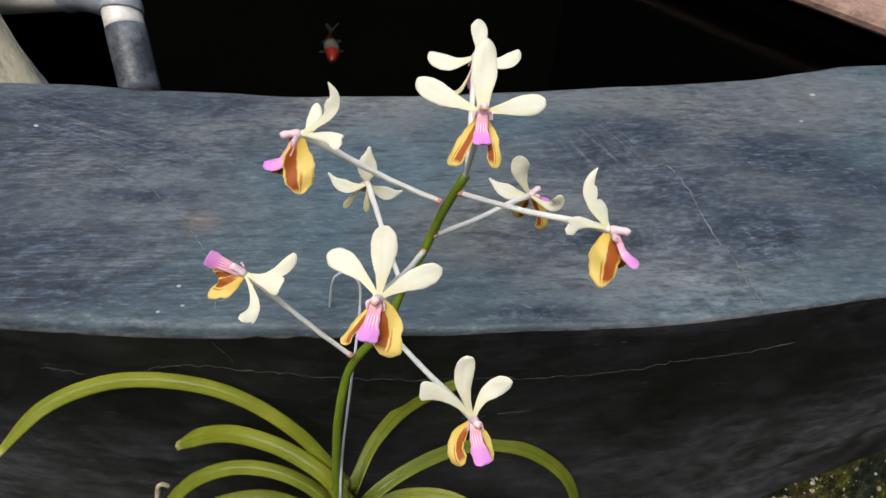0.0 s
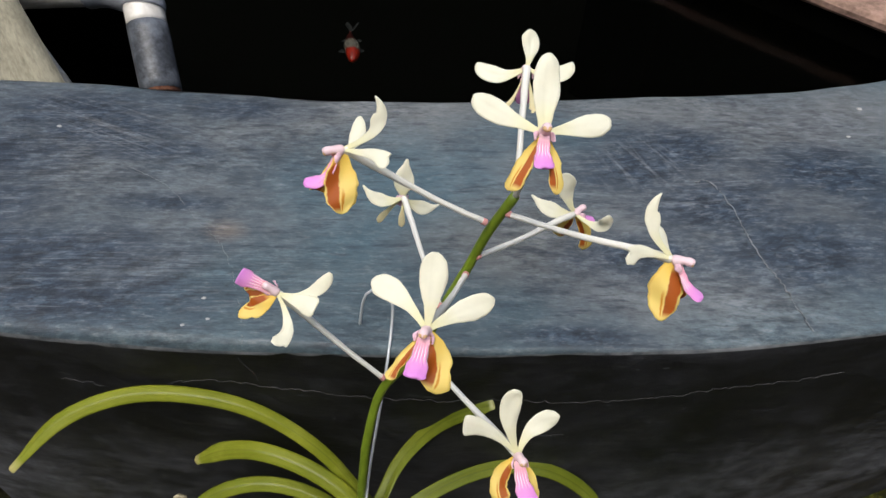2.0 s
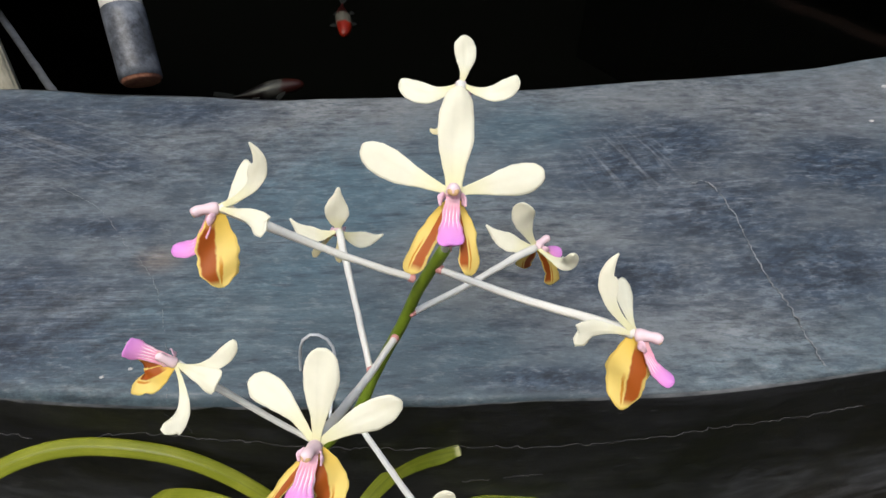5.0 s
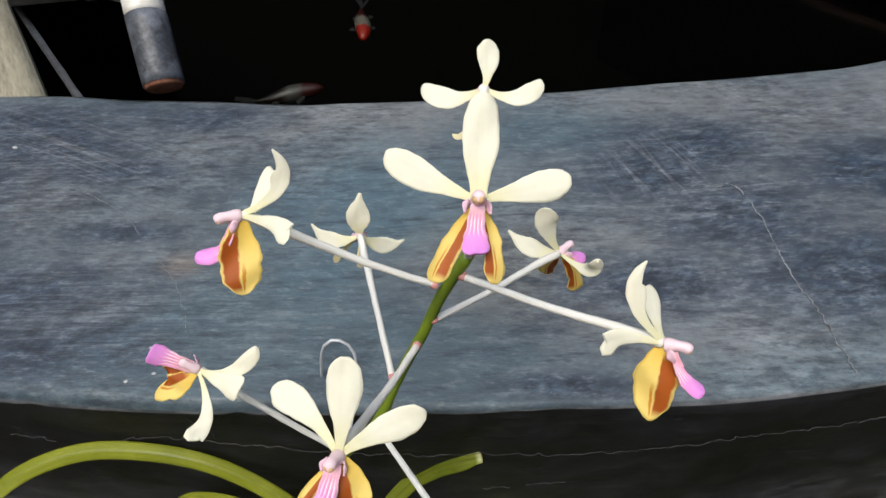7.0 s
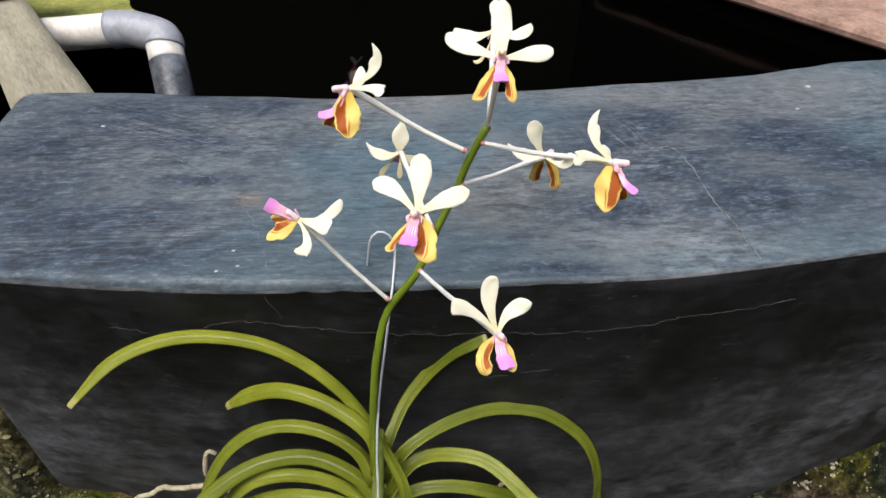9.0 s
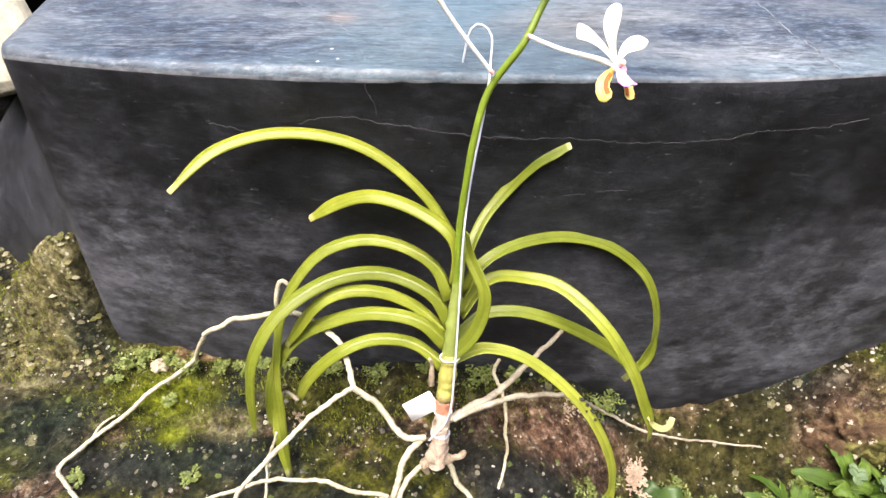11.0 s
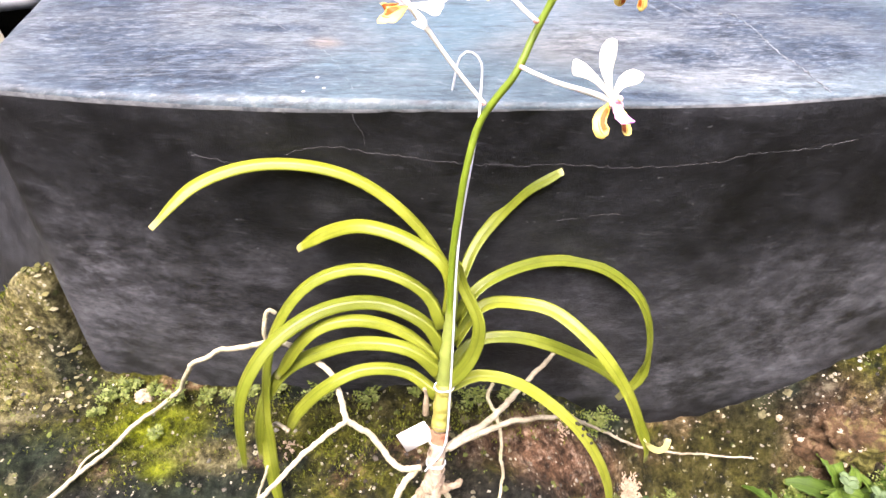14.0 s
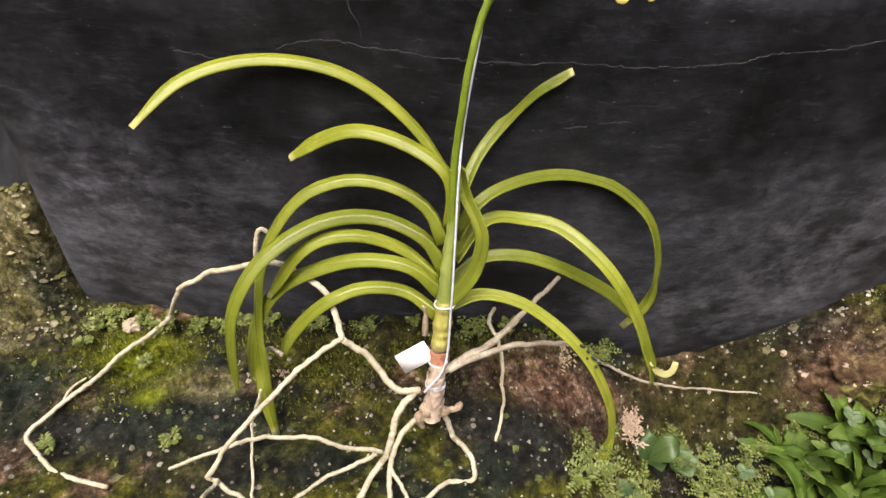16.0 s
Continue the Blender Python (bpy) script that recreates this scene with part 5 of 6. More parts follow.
flower((-0.1035, 0.199, 0.406), (-0.72, 0.1, 0.68), (0.75, -0.62, 0.1), (-0.0495, 0.1895, 0.34), dict(
           dorsal=((-0.0780, 0.1890, 0.4020), (-0.0883, 0.1937, 0.4015), 0.0103, "flared"),
           right=((-0.0720, 0.2030, 0.4110), (-0.0824, 0.1969, 0.4026), 0.0067, "spoon"),
           left=((-0.0915, 0.1690, 0.4000), (-0.0908, 0.1826, 0.3993), 0.0065, "hooked", -1),
           low_left=((-0.1135, 0.1940, 0.3960), (-0.1080, 0.1932, 0.3960), 0.0115, "sepal", (0, -0.75, -0.66)),
           low_right=((-0.1090, 0.2030, 0.3965), (-0.1114, 0.1980, 0.3968), 0.0101, "sepal", (0, -0.75, -0.66)),
           lip=((-0.1140, 0.1990, 0.4120), (-0.1082, 0.1993, 0.4071), 0.0088, "lip")), 4)
flower((-0.026, 0.142, 0.451), (-0.16, -0.72, 0.67), (0.1, 0.65, 0.75), (-0.0086, 0.2045, 0.4113), dict(
           dorsal=((-0.0225, 0.1680, 0.4660), (-0.0233, 0.1574, 0.4557), 0.0106, "spoon"),
           left=((-0.0462, 0.1640, 0.4530), (-0.0352, 0.1583, 0.4517), 0.0094, "spoon"),
           right=((-0.0002, 0.1590, 0.4515), (-0.0130, 0.1541, 0.4495), 0.0093, "oblique", 1),
           low_left=((-0.0378, 0.1315, 0.4378), (-0.0339, 0.1378, 0.4406), 0.0044, "sepal", -1),
           low_right=((-0.0225, 0.1300, 0.4325), (-0.0204, 0.1389, 0.4393), 0.0110, "sepal", 1),
           lip=((-0.0285, 0.1285, 0.4445), (-0.0271, 0.1370, 0.4444), 0.0082, "lip")), 5)
flower((0.017, 0.127, 0.38), (0.2, -0.75, 0.62), (0.0, 0.6, 0.8), (-0.0285, 0.19, 0.366), dict(
           dorsal=((0.0145, 0.1480, 0.4030), (0.0112, 0.1420, 0.3910), 0.0091, "oblique", -1),
           left=((-0.0090, 0.1370, 0.3930), (0.0029, 0.1376, 0.3870), 0.0091, "flared"),
           right=((0.0340, 0.1480, 0.3830), (0.0221, 0.1432, 0.3823), 0.0090, "oblique", 1),
           low_left=((0.0105, 0.1160, 0.3635), (0.0074, 0.1240, 0.3693), 0.0086, "sepal", -1),
           low_right=((0.0215, 0.1180, 0.3630), (0.0214, 0.1242, 0.3679), 0.0061, "sepal", 1),
           lip=((0.0200, 0.1115, 0.3750), (0.0169, 0.1214, 0.3745), 0.0084, "lip")), 6)
flower((0.08, 0.181, 0.4495), (0.92, -0.35, 0.1), (-0.25, 0.4, 0.87), (0.0085, 0.217, 0.4395), dict(
           dorsal=((0.0660, 0.2000, 0.4695), (0.0631, 0.1921, 0.4596), 0.0056, "sickle", -1),
           left=((0.0525, 0.1800, 0.4545), (0.0616, 0.1829, 0.4526), 0.0063, "hooked", 1),
           right=((0.0755, 0.2125, 0.4400), (0.0731, 0.1977, 0.4441), 0.0060, "spoon"),
           low_left=((0.0690, 0.1665, 0.4305), (0.0705, 0.1752, 0.4398), 0.0134, "egg", -1),
           low_right=((0.0798, 0.1906, 0.4275), (0.0785, 0.1807, 0.4287), 0.0105, "egg", -1),
           lip=((0.0845, 0.1715, 0.4395), (0.0784, 0.1759, 0.4427), 0.0054, "lip")), 7)
flower((-0.0455, 0.284, 0.391), (-0.3, 0.9, -0.2), (0.12, 0.2, 0.97), (-0.02, 0.2, 0.3905), dict(
           dorsal=((-0.0410, 0.2850, 0.4140), (-0.0430, 0.2796, 0.4021), 0.0118, "pointed"),
           right=((-0.0660, 0.2780, 0.4000), (-0.0563, 0.2737, 0.3930), 0.0078, "pointed"),
           left=((-0.0230, 0.2850, 0.3800), (-0.0336, 0.2782, 0.3839), 0.0084, "pointed"),
           low_right=((-0.0590, 0.2750, 0.3740), (-0.0535, 0.2749, 0.3824), 0.0040, "spoon"),
           low_left=((-0.0445, 0.2700, 0.3755), (-0.0441, 0.2721, 0.3828), 0.0040, "spoon")), 8)
flower((0.058, 0.266, 0.3995), (0.75, 0.6, 0.1), (-0.35, 0.1, 0.93), (-0.0035, 0.2155, 0.4115), dict(
           dorsal=((0.0450, 0.2660, 0.4230), (0.0460, 0.2638, 0.4111), 0.0105, "spoon"),
           right=((0.0290, 0.2720, 0.4020), (0.0398, 0.2642, 0.3983), 0.0086, "pointed"),
           left=((0.0655, 0.2470, 0.4115), (0.0626, 0.2497, 0.4010), 0.0074, "spoon"),
           low_left=((0.0610, 0.2570, 0.3750), (0.0594, 0.2597, 0.3872), 0.0076, "sepal", 1),
           low_right=((0.0485, 0.2680, 0.3740), (0.0484, 0.2637, 0.3856), 0.0083, "sepal", -1)), 9)

# ---- ties, label and litter on the orchid's cane ----
def cane_mid(z):
    return Vector((-0.0785, 0.0935, 0.05)).lerp(Vector((-0.0725, 0.125, 0.112)), (z - 0.05) / 0.062)


def ring(z0, r, material, label, turns=1.0, thick=0.0008):
    """A band wound unevenly round the cane at height z0."""
    mid = cane_mid(z0)
    pts = [mid + Vector((r * math.cos(a), r * math.sin(a) * 0.95, 0.0018 * a / 6.28 - 0.35 * r * math.sin(a) + 0.003 * noise.noise(Vector((a * 0.9, z0 * 90, 0))))) for a in np.linspace(0, 6.283 * turns, int(14 * turns) + 1)]
    part("tie", tube(rel(pts), thick, len(pts) * 2, 6, 0.5, 3), material, orchid, label)


def papery(z0, z1, r, a0, a1, seed, skin=None, label="torn papery brown sheath"):
    """A torn papery sheath wrapped part of the way round the cane."""
    bm = bmesh.new()
    outer, inner = [], []
    for i in range(13):
        v = i / 12
        row, low = [], []
        for k in range(19):
            a = a0 + (a1 - a0) * k / 18
            ragged = 0.5 + 0.5 * noise.noise(Vector((a * 2.3, seed, 0)))
            z = z0 + (z1 - z0) * v * (0.6 + 0.5 * ragged)
            rr = r + 0.0012 * noise.noise(Vector((a * 2, v * 3, seed))) + 0.0012 * v * v
            mid = cane_mid(z)
            spoke = Vector((math.cos(a), math.sin(a), -0.35 * math.sin(a)))
            row.append(bm.verts.new(mid + spoke * rr - orchid.location))
            low.append(bm.verts.new(mid + spoke * (rr - 0.0005) - orchid.location))
        outer.append(row)
        inner.append(low)
    for i in range(12):
        for k in range(18):
            bm.faces.new((outer[i][k], outer[i][k + 1], outer[i + 1][k + 1], outer[i + 1][k]))
            bm.faces.new((inner[i][k + 1], inner[i][k], inner[i + 1][k], inner[i + 1][k + 1]))
    for k in range(18):
        bm.faces.new((outer[12][k], outer[12][k + 1], inner[12][k + 1], inner[12][k]))
    part("papery_sheath", bm, skin or M_PAPER, orchid, label)


ring(0.112, 0.0082, M_WHITE, "white string tie", 1.3, 0.0006)
ring(0.046, 0.0082, M_WIRE, "grey wire winding", 3.0, 0.0004)
for i, (z0, z1, a0, a1) in enumerate(((0.018, 0.036, 2.6, 6.6), (0.03, 0.046, 3.6, 7.6), (0.042, 0.058, 2.4, 5.4), (0.054, 0.07, 3.9, 6.8))):
    papery(z0, z1, 0.0076 - 0.0002 * i, a0, a1, i * 5.3)
papery(0.066, 0.08, 0.0076, 3.0, 6.6, 21, M_RUST, "torn reddish-brown sheath")
ring(0.066, 0.0076, M_WHITE, "white string tie", 1.05, 0.0005)
part("stem_top", tube(rel([cane_mid(0.078), cane_mid(0.095), cane_mid(0.114)]), lambda u: 0.0076 - 0.0004 * u + 0.0004 * math.sin(u * 14), 24, 14, 0.12, 6), M_GREENCANE, orchid, "yellow-green upper cane")
bm = slab((0.031, 0.0008, 0.0175), 0.0003)
tag = part("name_tag", bm, M_WHITE, orchid, "blank white plastic tag")
tag.matrix_basis = Matrix.Translation(Vector((-0.0965, 0.104, 0.069)) - orchid.location) @ pose(0, 0, 0, -38, -38, 6)
part("dead_sheath", tube(rel([(-0.088, 0.118, 0.082), (-0.0875, 0.123, 0.1), (-0.089, 0.124, 0.112)]), lambda u: 0.003 * (1 - 0.5 * u), 8, 6, 0.4, 3), M_CANE, orchid, "torn brown leaf sheath")
part("dead_root", tube(rel([(-0.078, 0.08, 0.026), (-0.064, 0.082, 0.022), (-0.056, 0.086, 0.026)]), lambda u: 0.006 * (1 - 0.6 * u), 10, 8, 0.5, 5), M_CANE, orchid, "broken brown root stub")
part("dead_root", tube(rel([(-0.084, 0.08, 0.03), (-0.092, 0.078, 0.016), (-0.09, 0.076, 0.004)]), lambda u: 0.006 * (1 - 0.6 * u), 10, 8, 0.5, 8), M_CANE, orchid, "broken brown root stub")
def leaf_spot(x, y, z, long, turn, seed):
    """A sunken rotten streak on a leaf, its rim ragged."""
    bm = bmesh.new()
    bmesh.ops.create_icosphere(bm, subdivisions=3, radius=1)
    for v in bm.verts:
        v.co = Vector((v.co.x * long, v.co.y * 0.0013, v.co.z * 0.0009)) * (1 + 0.55 * noise.noise(v.co * 2.1 + Vector((seed, 0, 0))))
    ob = part("leaf_spot", bm, M_SPOT, orchid, "dark rotten streak")
    ob.matrix_basis = Matrix.Translation(Vector((x, y, z)) - orchid.location) @ pose(0, 0, 0, 42, 0, turn)


for i, (x, y, z, long, turn) in enumerate(((0.0471, 0.1207, 0.0619, 0.0026, -35), (0.0529, 0.1191, 0.0558, 0.0018, -50), (0.0590, 0.1171, 0.0483, 0.0030, -40), (0.0648, 0.1161, 0.0430, 0.0016, -60), (0.0702, 0.1142, 0.0350, 0.0028, -55), (0.0526, 0.1161, 0.0498, 0.0012, -30), (0.0621, 0.1141, 0.0398, 0.0015, -45))):
    leaf_spot(x, y, z, long, turn, i * 2.3)

# ---- weeds, stones and moss at the wall foot ----
def scatter(name, n, region, where, make, material, label, category, seed):
    """One joined mesh of many small bits lying on the ground."""
    rnd = random.Random(seed)
    verts, faces = [], []
    while n > 0:
        x, y = rnd.uniform(*region[:2]), rnd.uniform(*region[2:])
        n -= 1
        if y > front_y(max(x, -0.45)) - 0.003 and x > -0.47 or not where(x, y, rnd):
            continue
        make(rnd, Vector((x, y, ground_z(x, y))), verts, faces)
    me = bpy.data.meshes.new(name)
    me.from_pydata(verts, [], faces)
    me.materials.append(material)
    return tagged(new(name, me), label, category, kind="stuff")


def bit(size0, size1, sink=0.2):
    def make(rnd, p, verts, faces):
        r = size0 * (size1 / size0) ** (rnd.random() ** 2.2)
        k = len(verts)
        ang = rnd.uniform(0, 3)
        ring4 = [(math.cos(ang + i * math.pi / 2.5) * r * rnd.uniform(0.7, 1.2), math.sin(ang + i * math.pi / 2.5) * r * rnd.uniform(0.7, 1.2), rnd.uniform(-0.15, 0.3) * r) for i in range(5)]
        for x, y, z in ring4:
            verts.append((p.x + x, p.y + y, p.z + z + r * sink))
        verts.append((p.x, p.y, p.z + r * rnd.uniform(0.5, 0.9) + r * sink))
        verts.append((p.x, p.y, p.z - r * 0.6))
        for i in range(5):
            faces.append((k + i, k + (i + 1) % 5, k + 5))
            faces.append((k + (i + 1) % 5, k + i, k + 6))
    return make


def tuft(h0, h1):
    def make(rnd, p, verts, faces):
        for _ in range(3):
            k = len(verts)
            h, w, a = rnd.uniform(h0, h1), rnd.uniform(0.0006, 0.0012), rnd.uniform(0, 6.28)
            dx, dy = math.cos(a), math.sin(a)
            q = p + Vector((rnd.uniform(-1, 1), rnd.uniform(-1, 1), 0)) * 0.003
            verts.extend([(q.x - dy * w, q.y + dx * w, q.z - 0.001), (q.x + dy * w, q.y - dx * w, q.z - 0.001), (q.x + dx * h * 0.6, q.y + dy * h * 0.6, q.z + h)])
            faces.append((k, k + 1, k + 2))
    return make


def in_moss(x, y, rnd):
    spot = max(math.exp(-((x - cx) / sx) ** 2 - ((y - cy) / sy) ** 2) for cx, cy, sx, sy in ((-0.385, 0.172, 0.06, 0.035), (-0.36, 0.14, 0.04, 0.02), (-0.18, 0.16, 0.09, 0.035), (-0.05, 0.185, 0.07, 0.02), (-0.56, 0.25, 0.05, 0.05), (-0.27, 0.19, 0.05, 0.02), (0.06, 0.2, 0.04, 0.015)))
    return rnd.random() < spot * 1.1 and noise.noise(Vector((x * 40, y * 40, 2))) > -0.35


scatter("grit", 7000, (-0.75, 0.6, -0.12, 0.32), lambda x, y, r: r.random() < 0.35 + 0.6 * noise.noise(Vector((x * 12, y * 12, 4))), bit(0.0006, 0.0034), M_GRIT, "loose pale and dark grit on the mossy soil", "grit", 11)
scatter("moss", 36000, (-0.72, 0.1, 0.02, 0.42), in_moss, tuft(0.0015, 0.004), M_MOSS, "low cushions of bright yellow-green moss", "moss", 12)
scatter("rubble", 3600, (-0.7, -0.46, 0.2, 0.4), lambda x, y, r: r.random() < 0.4 + noise.noise(Vector((x * 20, y * 20, 1))), bit(0.001, 0.0055), M_RUBBLE, "crumbling lichened rubble beside the wall end", "rubble", 13)


scatter("mortar_crumbs", 5200, (0.2, 0.58, 0.15, 0.36), lambda x, y, r: 0.003 < front_y(x) - y < 0.016 and r.random() < 0.6 * smooth01(0.18, 0.4, x) * (noise.noise(Vector((x * 30, y * 30, 6))) > -0.1), bit(0.0007, 0.0038), M_CRUMB, "pale crumbs of mortar along the wall foot", "mortar", 14)


def weed(x, y, size, shoots, seed, label):
    """A creeping weed: thin shoots set with many tiny leaves."""
    rnd = random.Random(seed)
    verts, faces = [], []
    for _ in range(shoots):
        a, reach, rise = rnd.uniform(0, 6.28), size * rnd.uniform(0.5, 1.1), size * rnd.uniform(0.25, 0.8)
        n = max(5, int(reach / 0.0035))
        for i in range(1, n + 1):
            u = i / n
            q = Vector((math.cos(a) * reach * u, math.sin(a) * reach * u, rise * math.sin(u * 2.0) + 0.002))
            for sgn in (-1, 1):
                w = rnd.uniform(0.0018, 0.0032) * (1.2 - 0.5 * u)
                out = Vector((-math.sin(a) * sgn + math.cos(a) * 0.5, math.cos(a) * sgn + math.sin(a) * 0.5, rnd.uniform(-0.1, 0.5))).normalized()
                side = Vector((math.cos(a), math.sin(a), rnd.uniform(-0.3, 0.3)))
                k = len(verts)
                verts.extend([tuple(q), tuple(q + out * w + side * w * 0.7), tuple(q + out * w * 2.3), tuple(q + out * w - side * w * 0.7)])
                faces.append((k, k + 1, k + 2, k + 3))
    me = bpy.data.meshes.new("creeping_weed")
    me.from_pydata(verts, [], faces)
    me.materials.append(M_WEED)
    ob = tagged(new("creeping_weed", me), label, "weed", "creeping weeds at the wall foot")
    ob.location = (x, y, ground_z(x, y))


for i, (x, y, size, shoots) in enumerate(((-0.426, 0.214, 0.026, 16), (-0.36, 0.208, 0.02, 10), (-0.25, 0.212, 0.02, 10), (-0.205, 0.208, 0.022, 12), (-0.15, 0.206, 0.02, 10), (-0.04, 0.204, 0.026, 14), (0.0, 0.208, 0.018, 8),
                                          (0.107, 0.212, 0.03, 18), (-0.41, 0.218, 0.014, 8), (-0.385, 0.214, 0.012, 7), (-0.33, 0.212, 0.014, 8), (-0.305, 0.21, 0.014, 8), (-0.28, 0.212, 0.013, 8), (-0.1, 0.208, 0.012, 6), (-0.37, 0.166, 0.01, 6), (-0.44, 0.19, 0.012, 7), (-0.43, 0.077, 0.012, 6), (-0.319, 0.083, 0.012, 6))):
    weed(x, y, size * 0.78, shoots, 20 + i, "small feathery green weed growing at the wall foot")
for i, (x, y, size, shoots) in enumerate(((0.085, 0.09, 0.036, 24), (0.068, 0.068, 0.032, 18), (0.11, 0.058, 0.034, 16), (0.22, 0.128, 0.034, 22), (0.255, 0.125, 0.028, 16), (0.235, 0.095, 0.034, 20), (0.3, 0.148, 0.022, 12), (0.27, 0.09, 0.032, 20), (0.29, 0.115, 0.03, 18), (0.31, 0.08, 0.03, 16), (0.2, 0.14, 0.026, 16), (0.33, 0.125, 0.026, 14), (0.15, 0.09, 0.028, 14), (0.1, 0.03, 0.03, 16), (0.17, 0.05, 0.032, 18), (0.24, 0.05, 0.034, 20), (0.3, 0.03, 0.034, 18), (0.36, 0.05, 0.034, 18), (0.42, 0.04, 0.034, 18), (0.2, 0.01, 0.034, 18), (0.28, 0.0, 0.034, 18), (0.39, 0.14, 0.026, 12), (0.46, 0.16, 0.026, 12), (0.36, 0.16, 0.02, 10))):
    weed(x, y, size, shoots, 40 + i, "bushy light-green creeping weed on dark soil")


def broad_plant(x, y, leaves, length, width, rise, seed, material, label, lift=0.0):
    """A rosette of arching lance-shaped leaves, each a part of its own."""
    rnd = random.Random(seed)
    ob = tagged(new("broadleaf_weed"), label, "plant", "leafy weeds beside the wall")
    ob.location = (x, y, ground_z(x, y) + lift)
    for i in range(leaves):
        a = i * 2.4 + rnd.uniform(-0.3, 0.3)
        ln, w, up = length * rnd.uniform(0.5, 1.1), width * rnd.uniform(0.7, 1.2), rise * rnd.uniform(0.2, 1.7)
        bow, tilt = rnd.uniform(1.6, 2.8), rnd.uniform(-0.6, 0.6)
        pts = [Vector((math.cos(a) * ln * u, math.sin(a) * ln * u, up * math.sin(u * bow) + 0.002)) + Vector((-math.sin(a), math.cos(a), 0)) * 0.2 * ln * math.sin(i) * u * u for u in np.linspace(0, 1, 19)]
        part("leaf", blade(pts, lambda u: Vector((-math.sin(a), math.cos(a), tilt)), lambda u: w * (0.12 + 0.88 * math.sin(math.pi * min(1, 0.06 + u * 0.93)) ** 0.8) * (1 + 0.2 * math.sin(u * 40 + i * 2) * min(1, 0.016 / width) ** 2),
                           lambda u, q: 0.3 * abs(q) * min(1, 0.014 / width) + min(1, 0.008 / width) ** 2 * (0.3 * math.sin(u * 17 + i) * q + 0.2 * math.sin(u * 31 + 2 * i) * q * q), 0.0005, 6), material, ob)


for i, (x, y, n, ln, up) in enumerate(((0.375, 0.12, 13, 0.085, 0.035), (0.45, 0.135, 12, 0.085, 0.05), (0.35, 0.07, 12, 0.08, 0.045), (0.44, 0.08, 12, 0.085, 0.045),
                                       (0.41, 0.15, 9, 0.07, 0.035), (0.52, 0.11, 11, 0.085, 0.05), (0.345, 0.14, 9, 0.06, 0.025), (0.4, 0.1, 12, 0.07, 0.06), (0.47, 0.1, 12, 0.08, 0.065))):
    broad_plant(x, y, n, ln * 1.02, 0.018 + 0.003 * (i % 3), up * 0.8, i, M_BROAD, "green leafy weed with long pointed leaves")
broad_plant(0.168, 0.125, 4, 0.034, 0.026, 0.02, 5, M_GLOSSY, "low plant with a few broad glossy oval leaves")
broad_plant(0.2, 0.12, 4, 0.028, 0.021, 0.022, 6, M_DULL, "low plant with broad dull grey-green leaves")
broad_plant(0.13, 0.072, 3, 0.026, 0.022, 0.02, 7, M_DULL, "low plant with broad dull grey-green leaves")


def clover(x, y, h, seed):
    rnd = random.Random(seed)
    ob = tagged(new("clover"), "pale green clover leaf on a thin stalk", "plant", "clover among the weeds")
    ob.location = (x, y, ground_z(x, y))
    lean = Vector((rnd.uniform(-0.01, 0.01), rnd.uniform(-0.012, 0.0), h))
    part("stalk", tube([(0, 0, 0), lean * 0.5 + Vector((0.002, 0, 0)), lean], 0.0007, 8, 5), M_WEED, ob)
    for i in range(3):
        a = i * 2.09 + rnd.uniform(-0.2, 0.2)
        pts = [lean + Vector((math.cos(a), math.sin(a), 0.15)) * 0.011 * u for u in np.linspace(0, 1, 8)]
        part("leaflet", blade(pts, lambda u: Vector((-math.sin(a), math.cos(a), 0)), lambda u: 0.011 * (0.1 + 0.9 * math.sin(math.pi * min(1.0, 0.05 + 0.8 * u)) ** 0.7), lambda u, q: 0.3 * abs(q), 0.0005, 6), M_DULL, ob)


for i, (x, y, h) in enumerate(((0.398, 0.165, 0.034), (0.405, 0.155, 0.04), (0.42, 0.138, 0.04), (0.415, 0.12, 0.045), (0.43, 0.15, 0.036), (0.38, 0.13, 0.042), (0.35, 0.12, 0.034), (0.31, 0.1, 0.03), (0.44, 0.11, 0.05), (0.28, 0.12, 0.026))):
    clover(x, y, h, i)


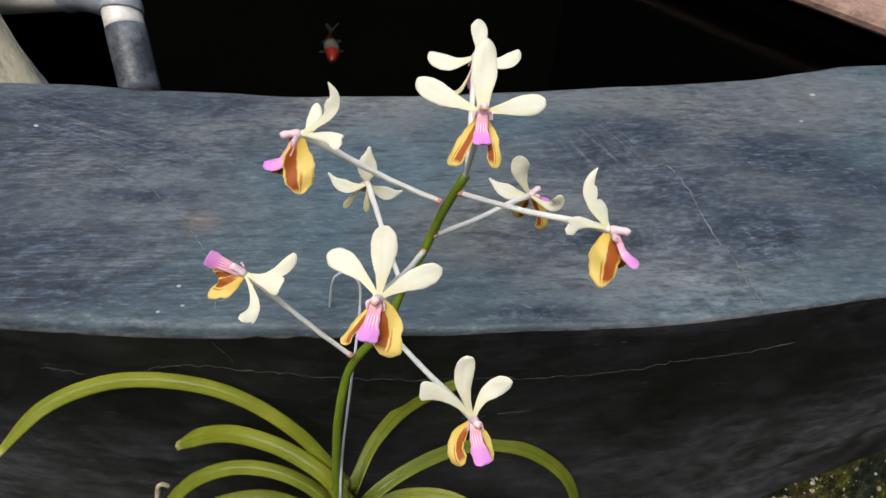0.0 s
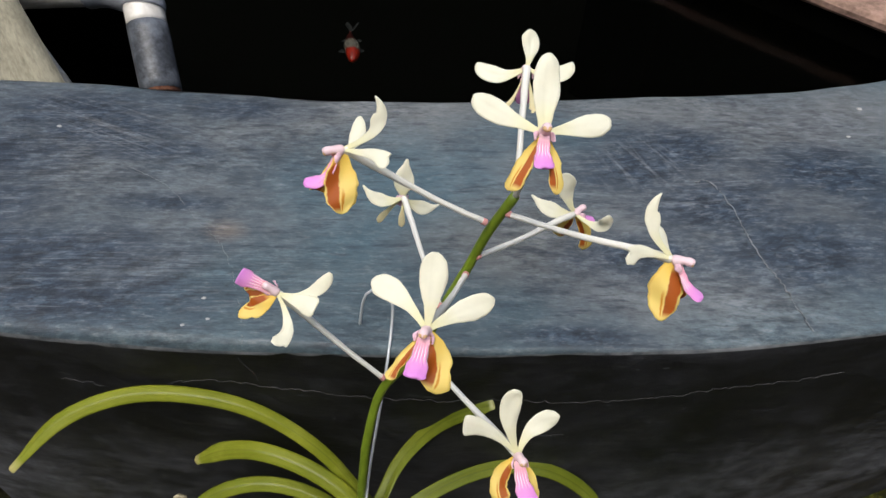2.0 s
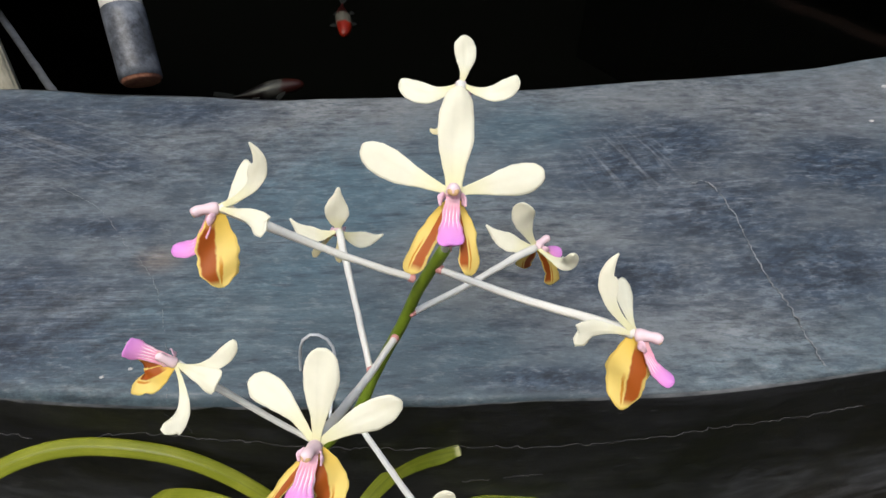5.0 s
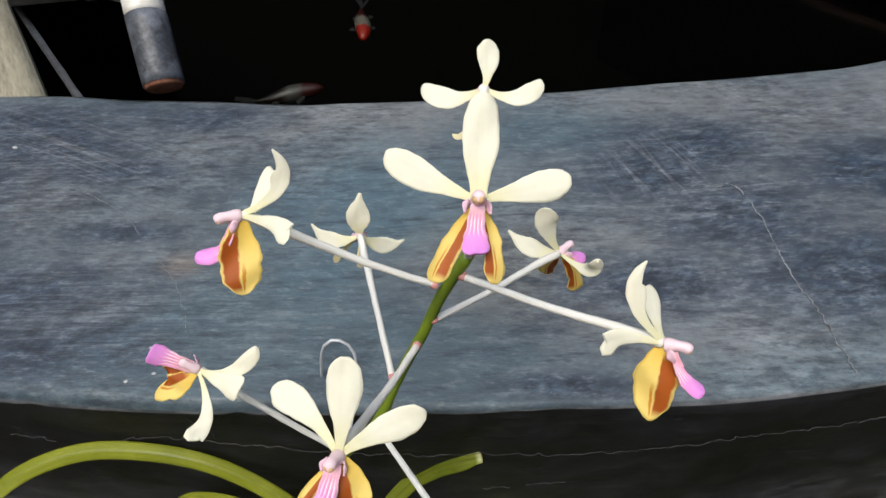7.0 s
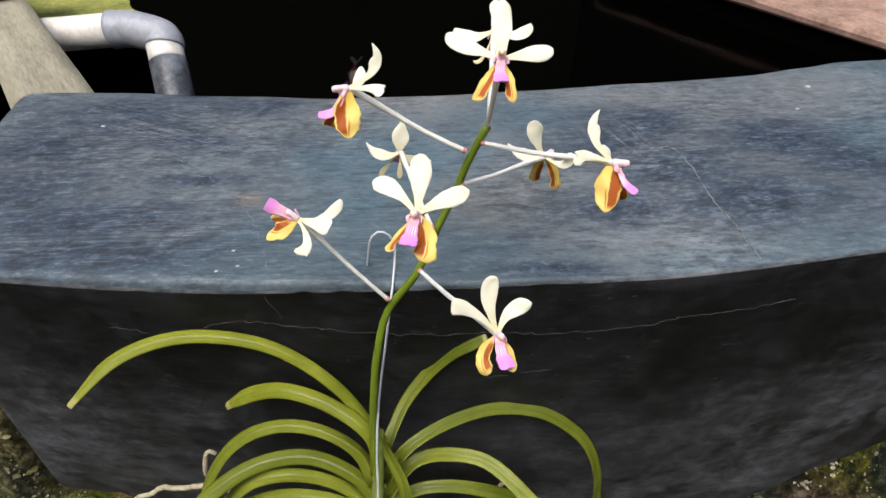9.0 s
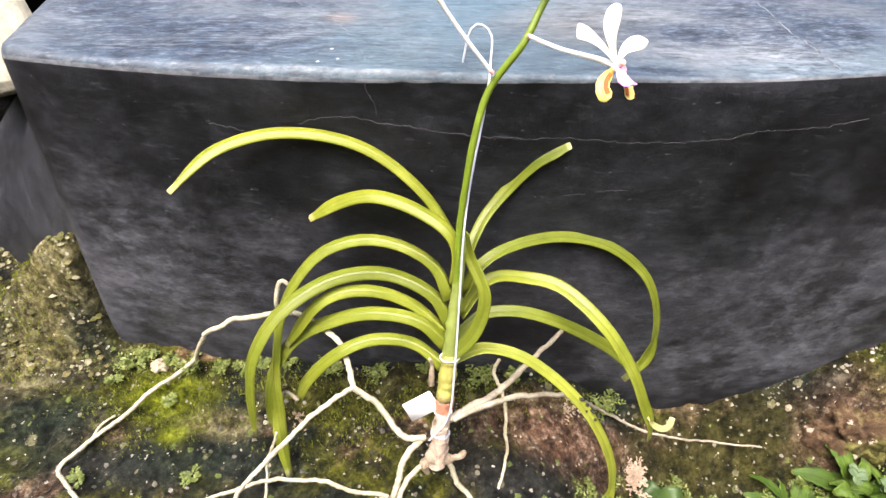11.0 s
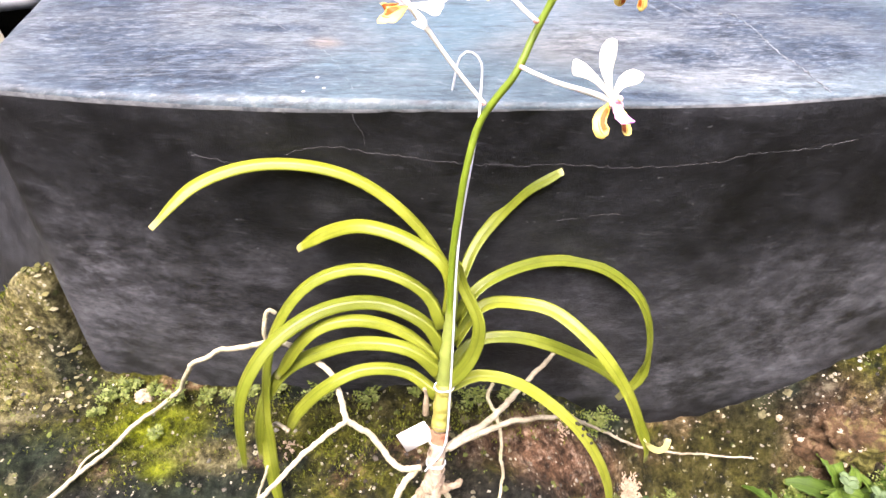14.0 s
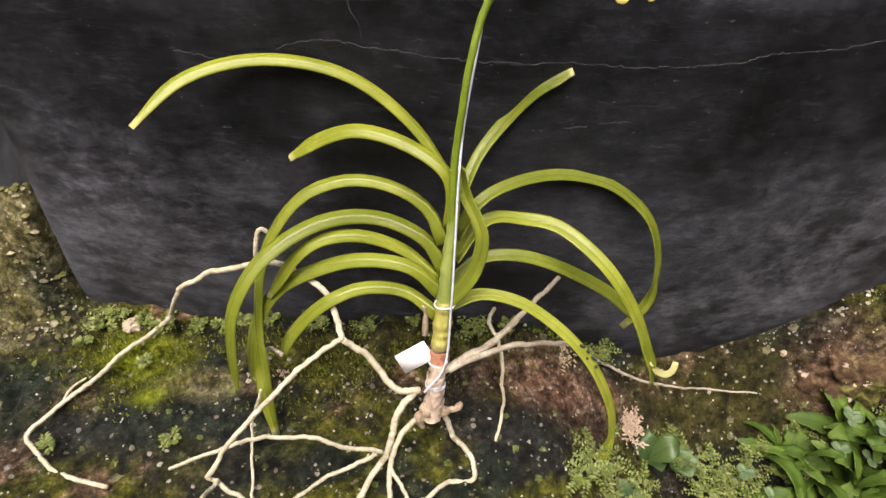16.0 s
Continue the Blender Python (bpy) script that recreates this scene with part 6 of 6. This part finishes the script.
def stone(name, x, y, size, material, label, category, seed, lift=0.3):
    bm = bmesh.new()
    bmesh.ops.create_icosphere(bm, subdivisions=5, radius=1)
    for v in bm.verts:
        d = 1 + 0.4 * noise.noise(v.co * 1.6 + Vector((seed, 0, 0))) + 0.22 * noise.noise(v.co * 4 + Vector((seed, 2, 0))) + 0.16 * noise.noise(v.co * 9 + Vector((seed, 5, 0))) + 0.07 * noise.noise(v.co * 24 + Vector((seed, 9, 0)))
        v.co = Vector((v.co.x * size[0], v.co.y * size[1], v.co.z * size[2])) * d
    ob = thing(name, bm, material, label, category)
    ob.location = (x, y, ground_z(x, y) + size[2] * lift)


stone("pebble", -0.396, 0.207, (0.009, 0.007, 0.007), M_PEBBLE, "small tan pebble against the wall foot", "pebble", 1)
stone("rock", 0.425, 0.214, (0.052, 0.034, 0.04), M_ROCK, "rough reddish-brown rock with moss beside the wall", "rock", 2, -0.42)
stone("rock", 0.505, 0.225, (0.06, 0.045, 0.045), M_ROCK, "rough reddish-brown rock with moss beside the wall", "rock", 5, -0.5)
stone("pebble", 0.343, 0.232, (0.004, 0.003, 0.004), M_PEBBLE, "small pale pebble against the wall foot", "pebble", 3)


def litter(x, y, n, size, seed, label):
    """A crumpled wisp of dry plant litter."""
    rnd = random.Random(seed)
    verts, faces = [], []
    for _ in range(n):
        q = Vector((rnd.gauss(0, size * 0.3), rnd.gauss(0, size * 0.5), abs(rnd.gauss(0, size * 0.25))))
        a, ln, w = rnd.uniform(0, 6.28), rnd.uniform(0.002, 0.0055), rnd.uniform(0.0005, 0.0014)
        d = Vector((math.cos(a), math.sin(a), rnd.uniform(-0.5, 0.5))) * ln
        side = Vector((-math.sin(a), math.cos(a), 0)) * w
        k = len(verts)
        verts.extend([tuple(q - side), tuple(q + side), tuple(q + d + side * 0.6), tuple(q + d - side * 0.6), tuple(q + d * 0.5 + Vector((0, 0, 0.002)))])
        faces.extend([(k, k + 1, k + 4), (k + 1, k + 2, k + 4), (k + 2, k + 3, k + 4), (k + 3, k, k + 4)])
    me = bpy.data.meshes.new("dry_litter")
    me.from_pydata(verts, [], faces)
    me.materials.append(M_DRY)
    ob = tagged(new("dry_litter", me), label, "litter")
    ob.location = (x, y, ground_z(x, y))


litter(0.145, 0.152, 380, 0.021, 1, "pinkish dry plant litter on the soil")
litter(0.06, 0.19, 60, 0.016, 2, "tan dry plant litter by the wall foot")
litter(-0.225, 0.15, 26, 0.016, 3, "pale dry roots lying on the soil")
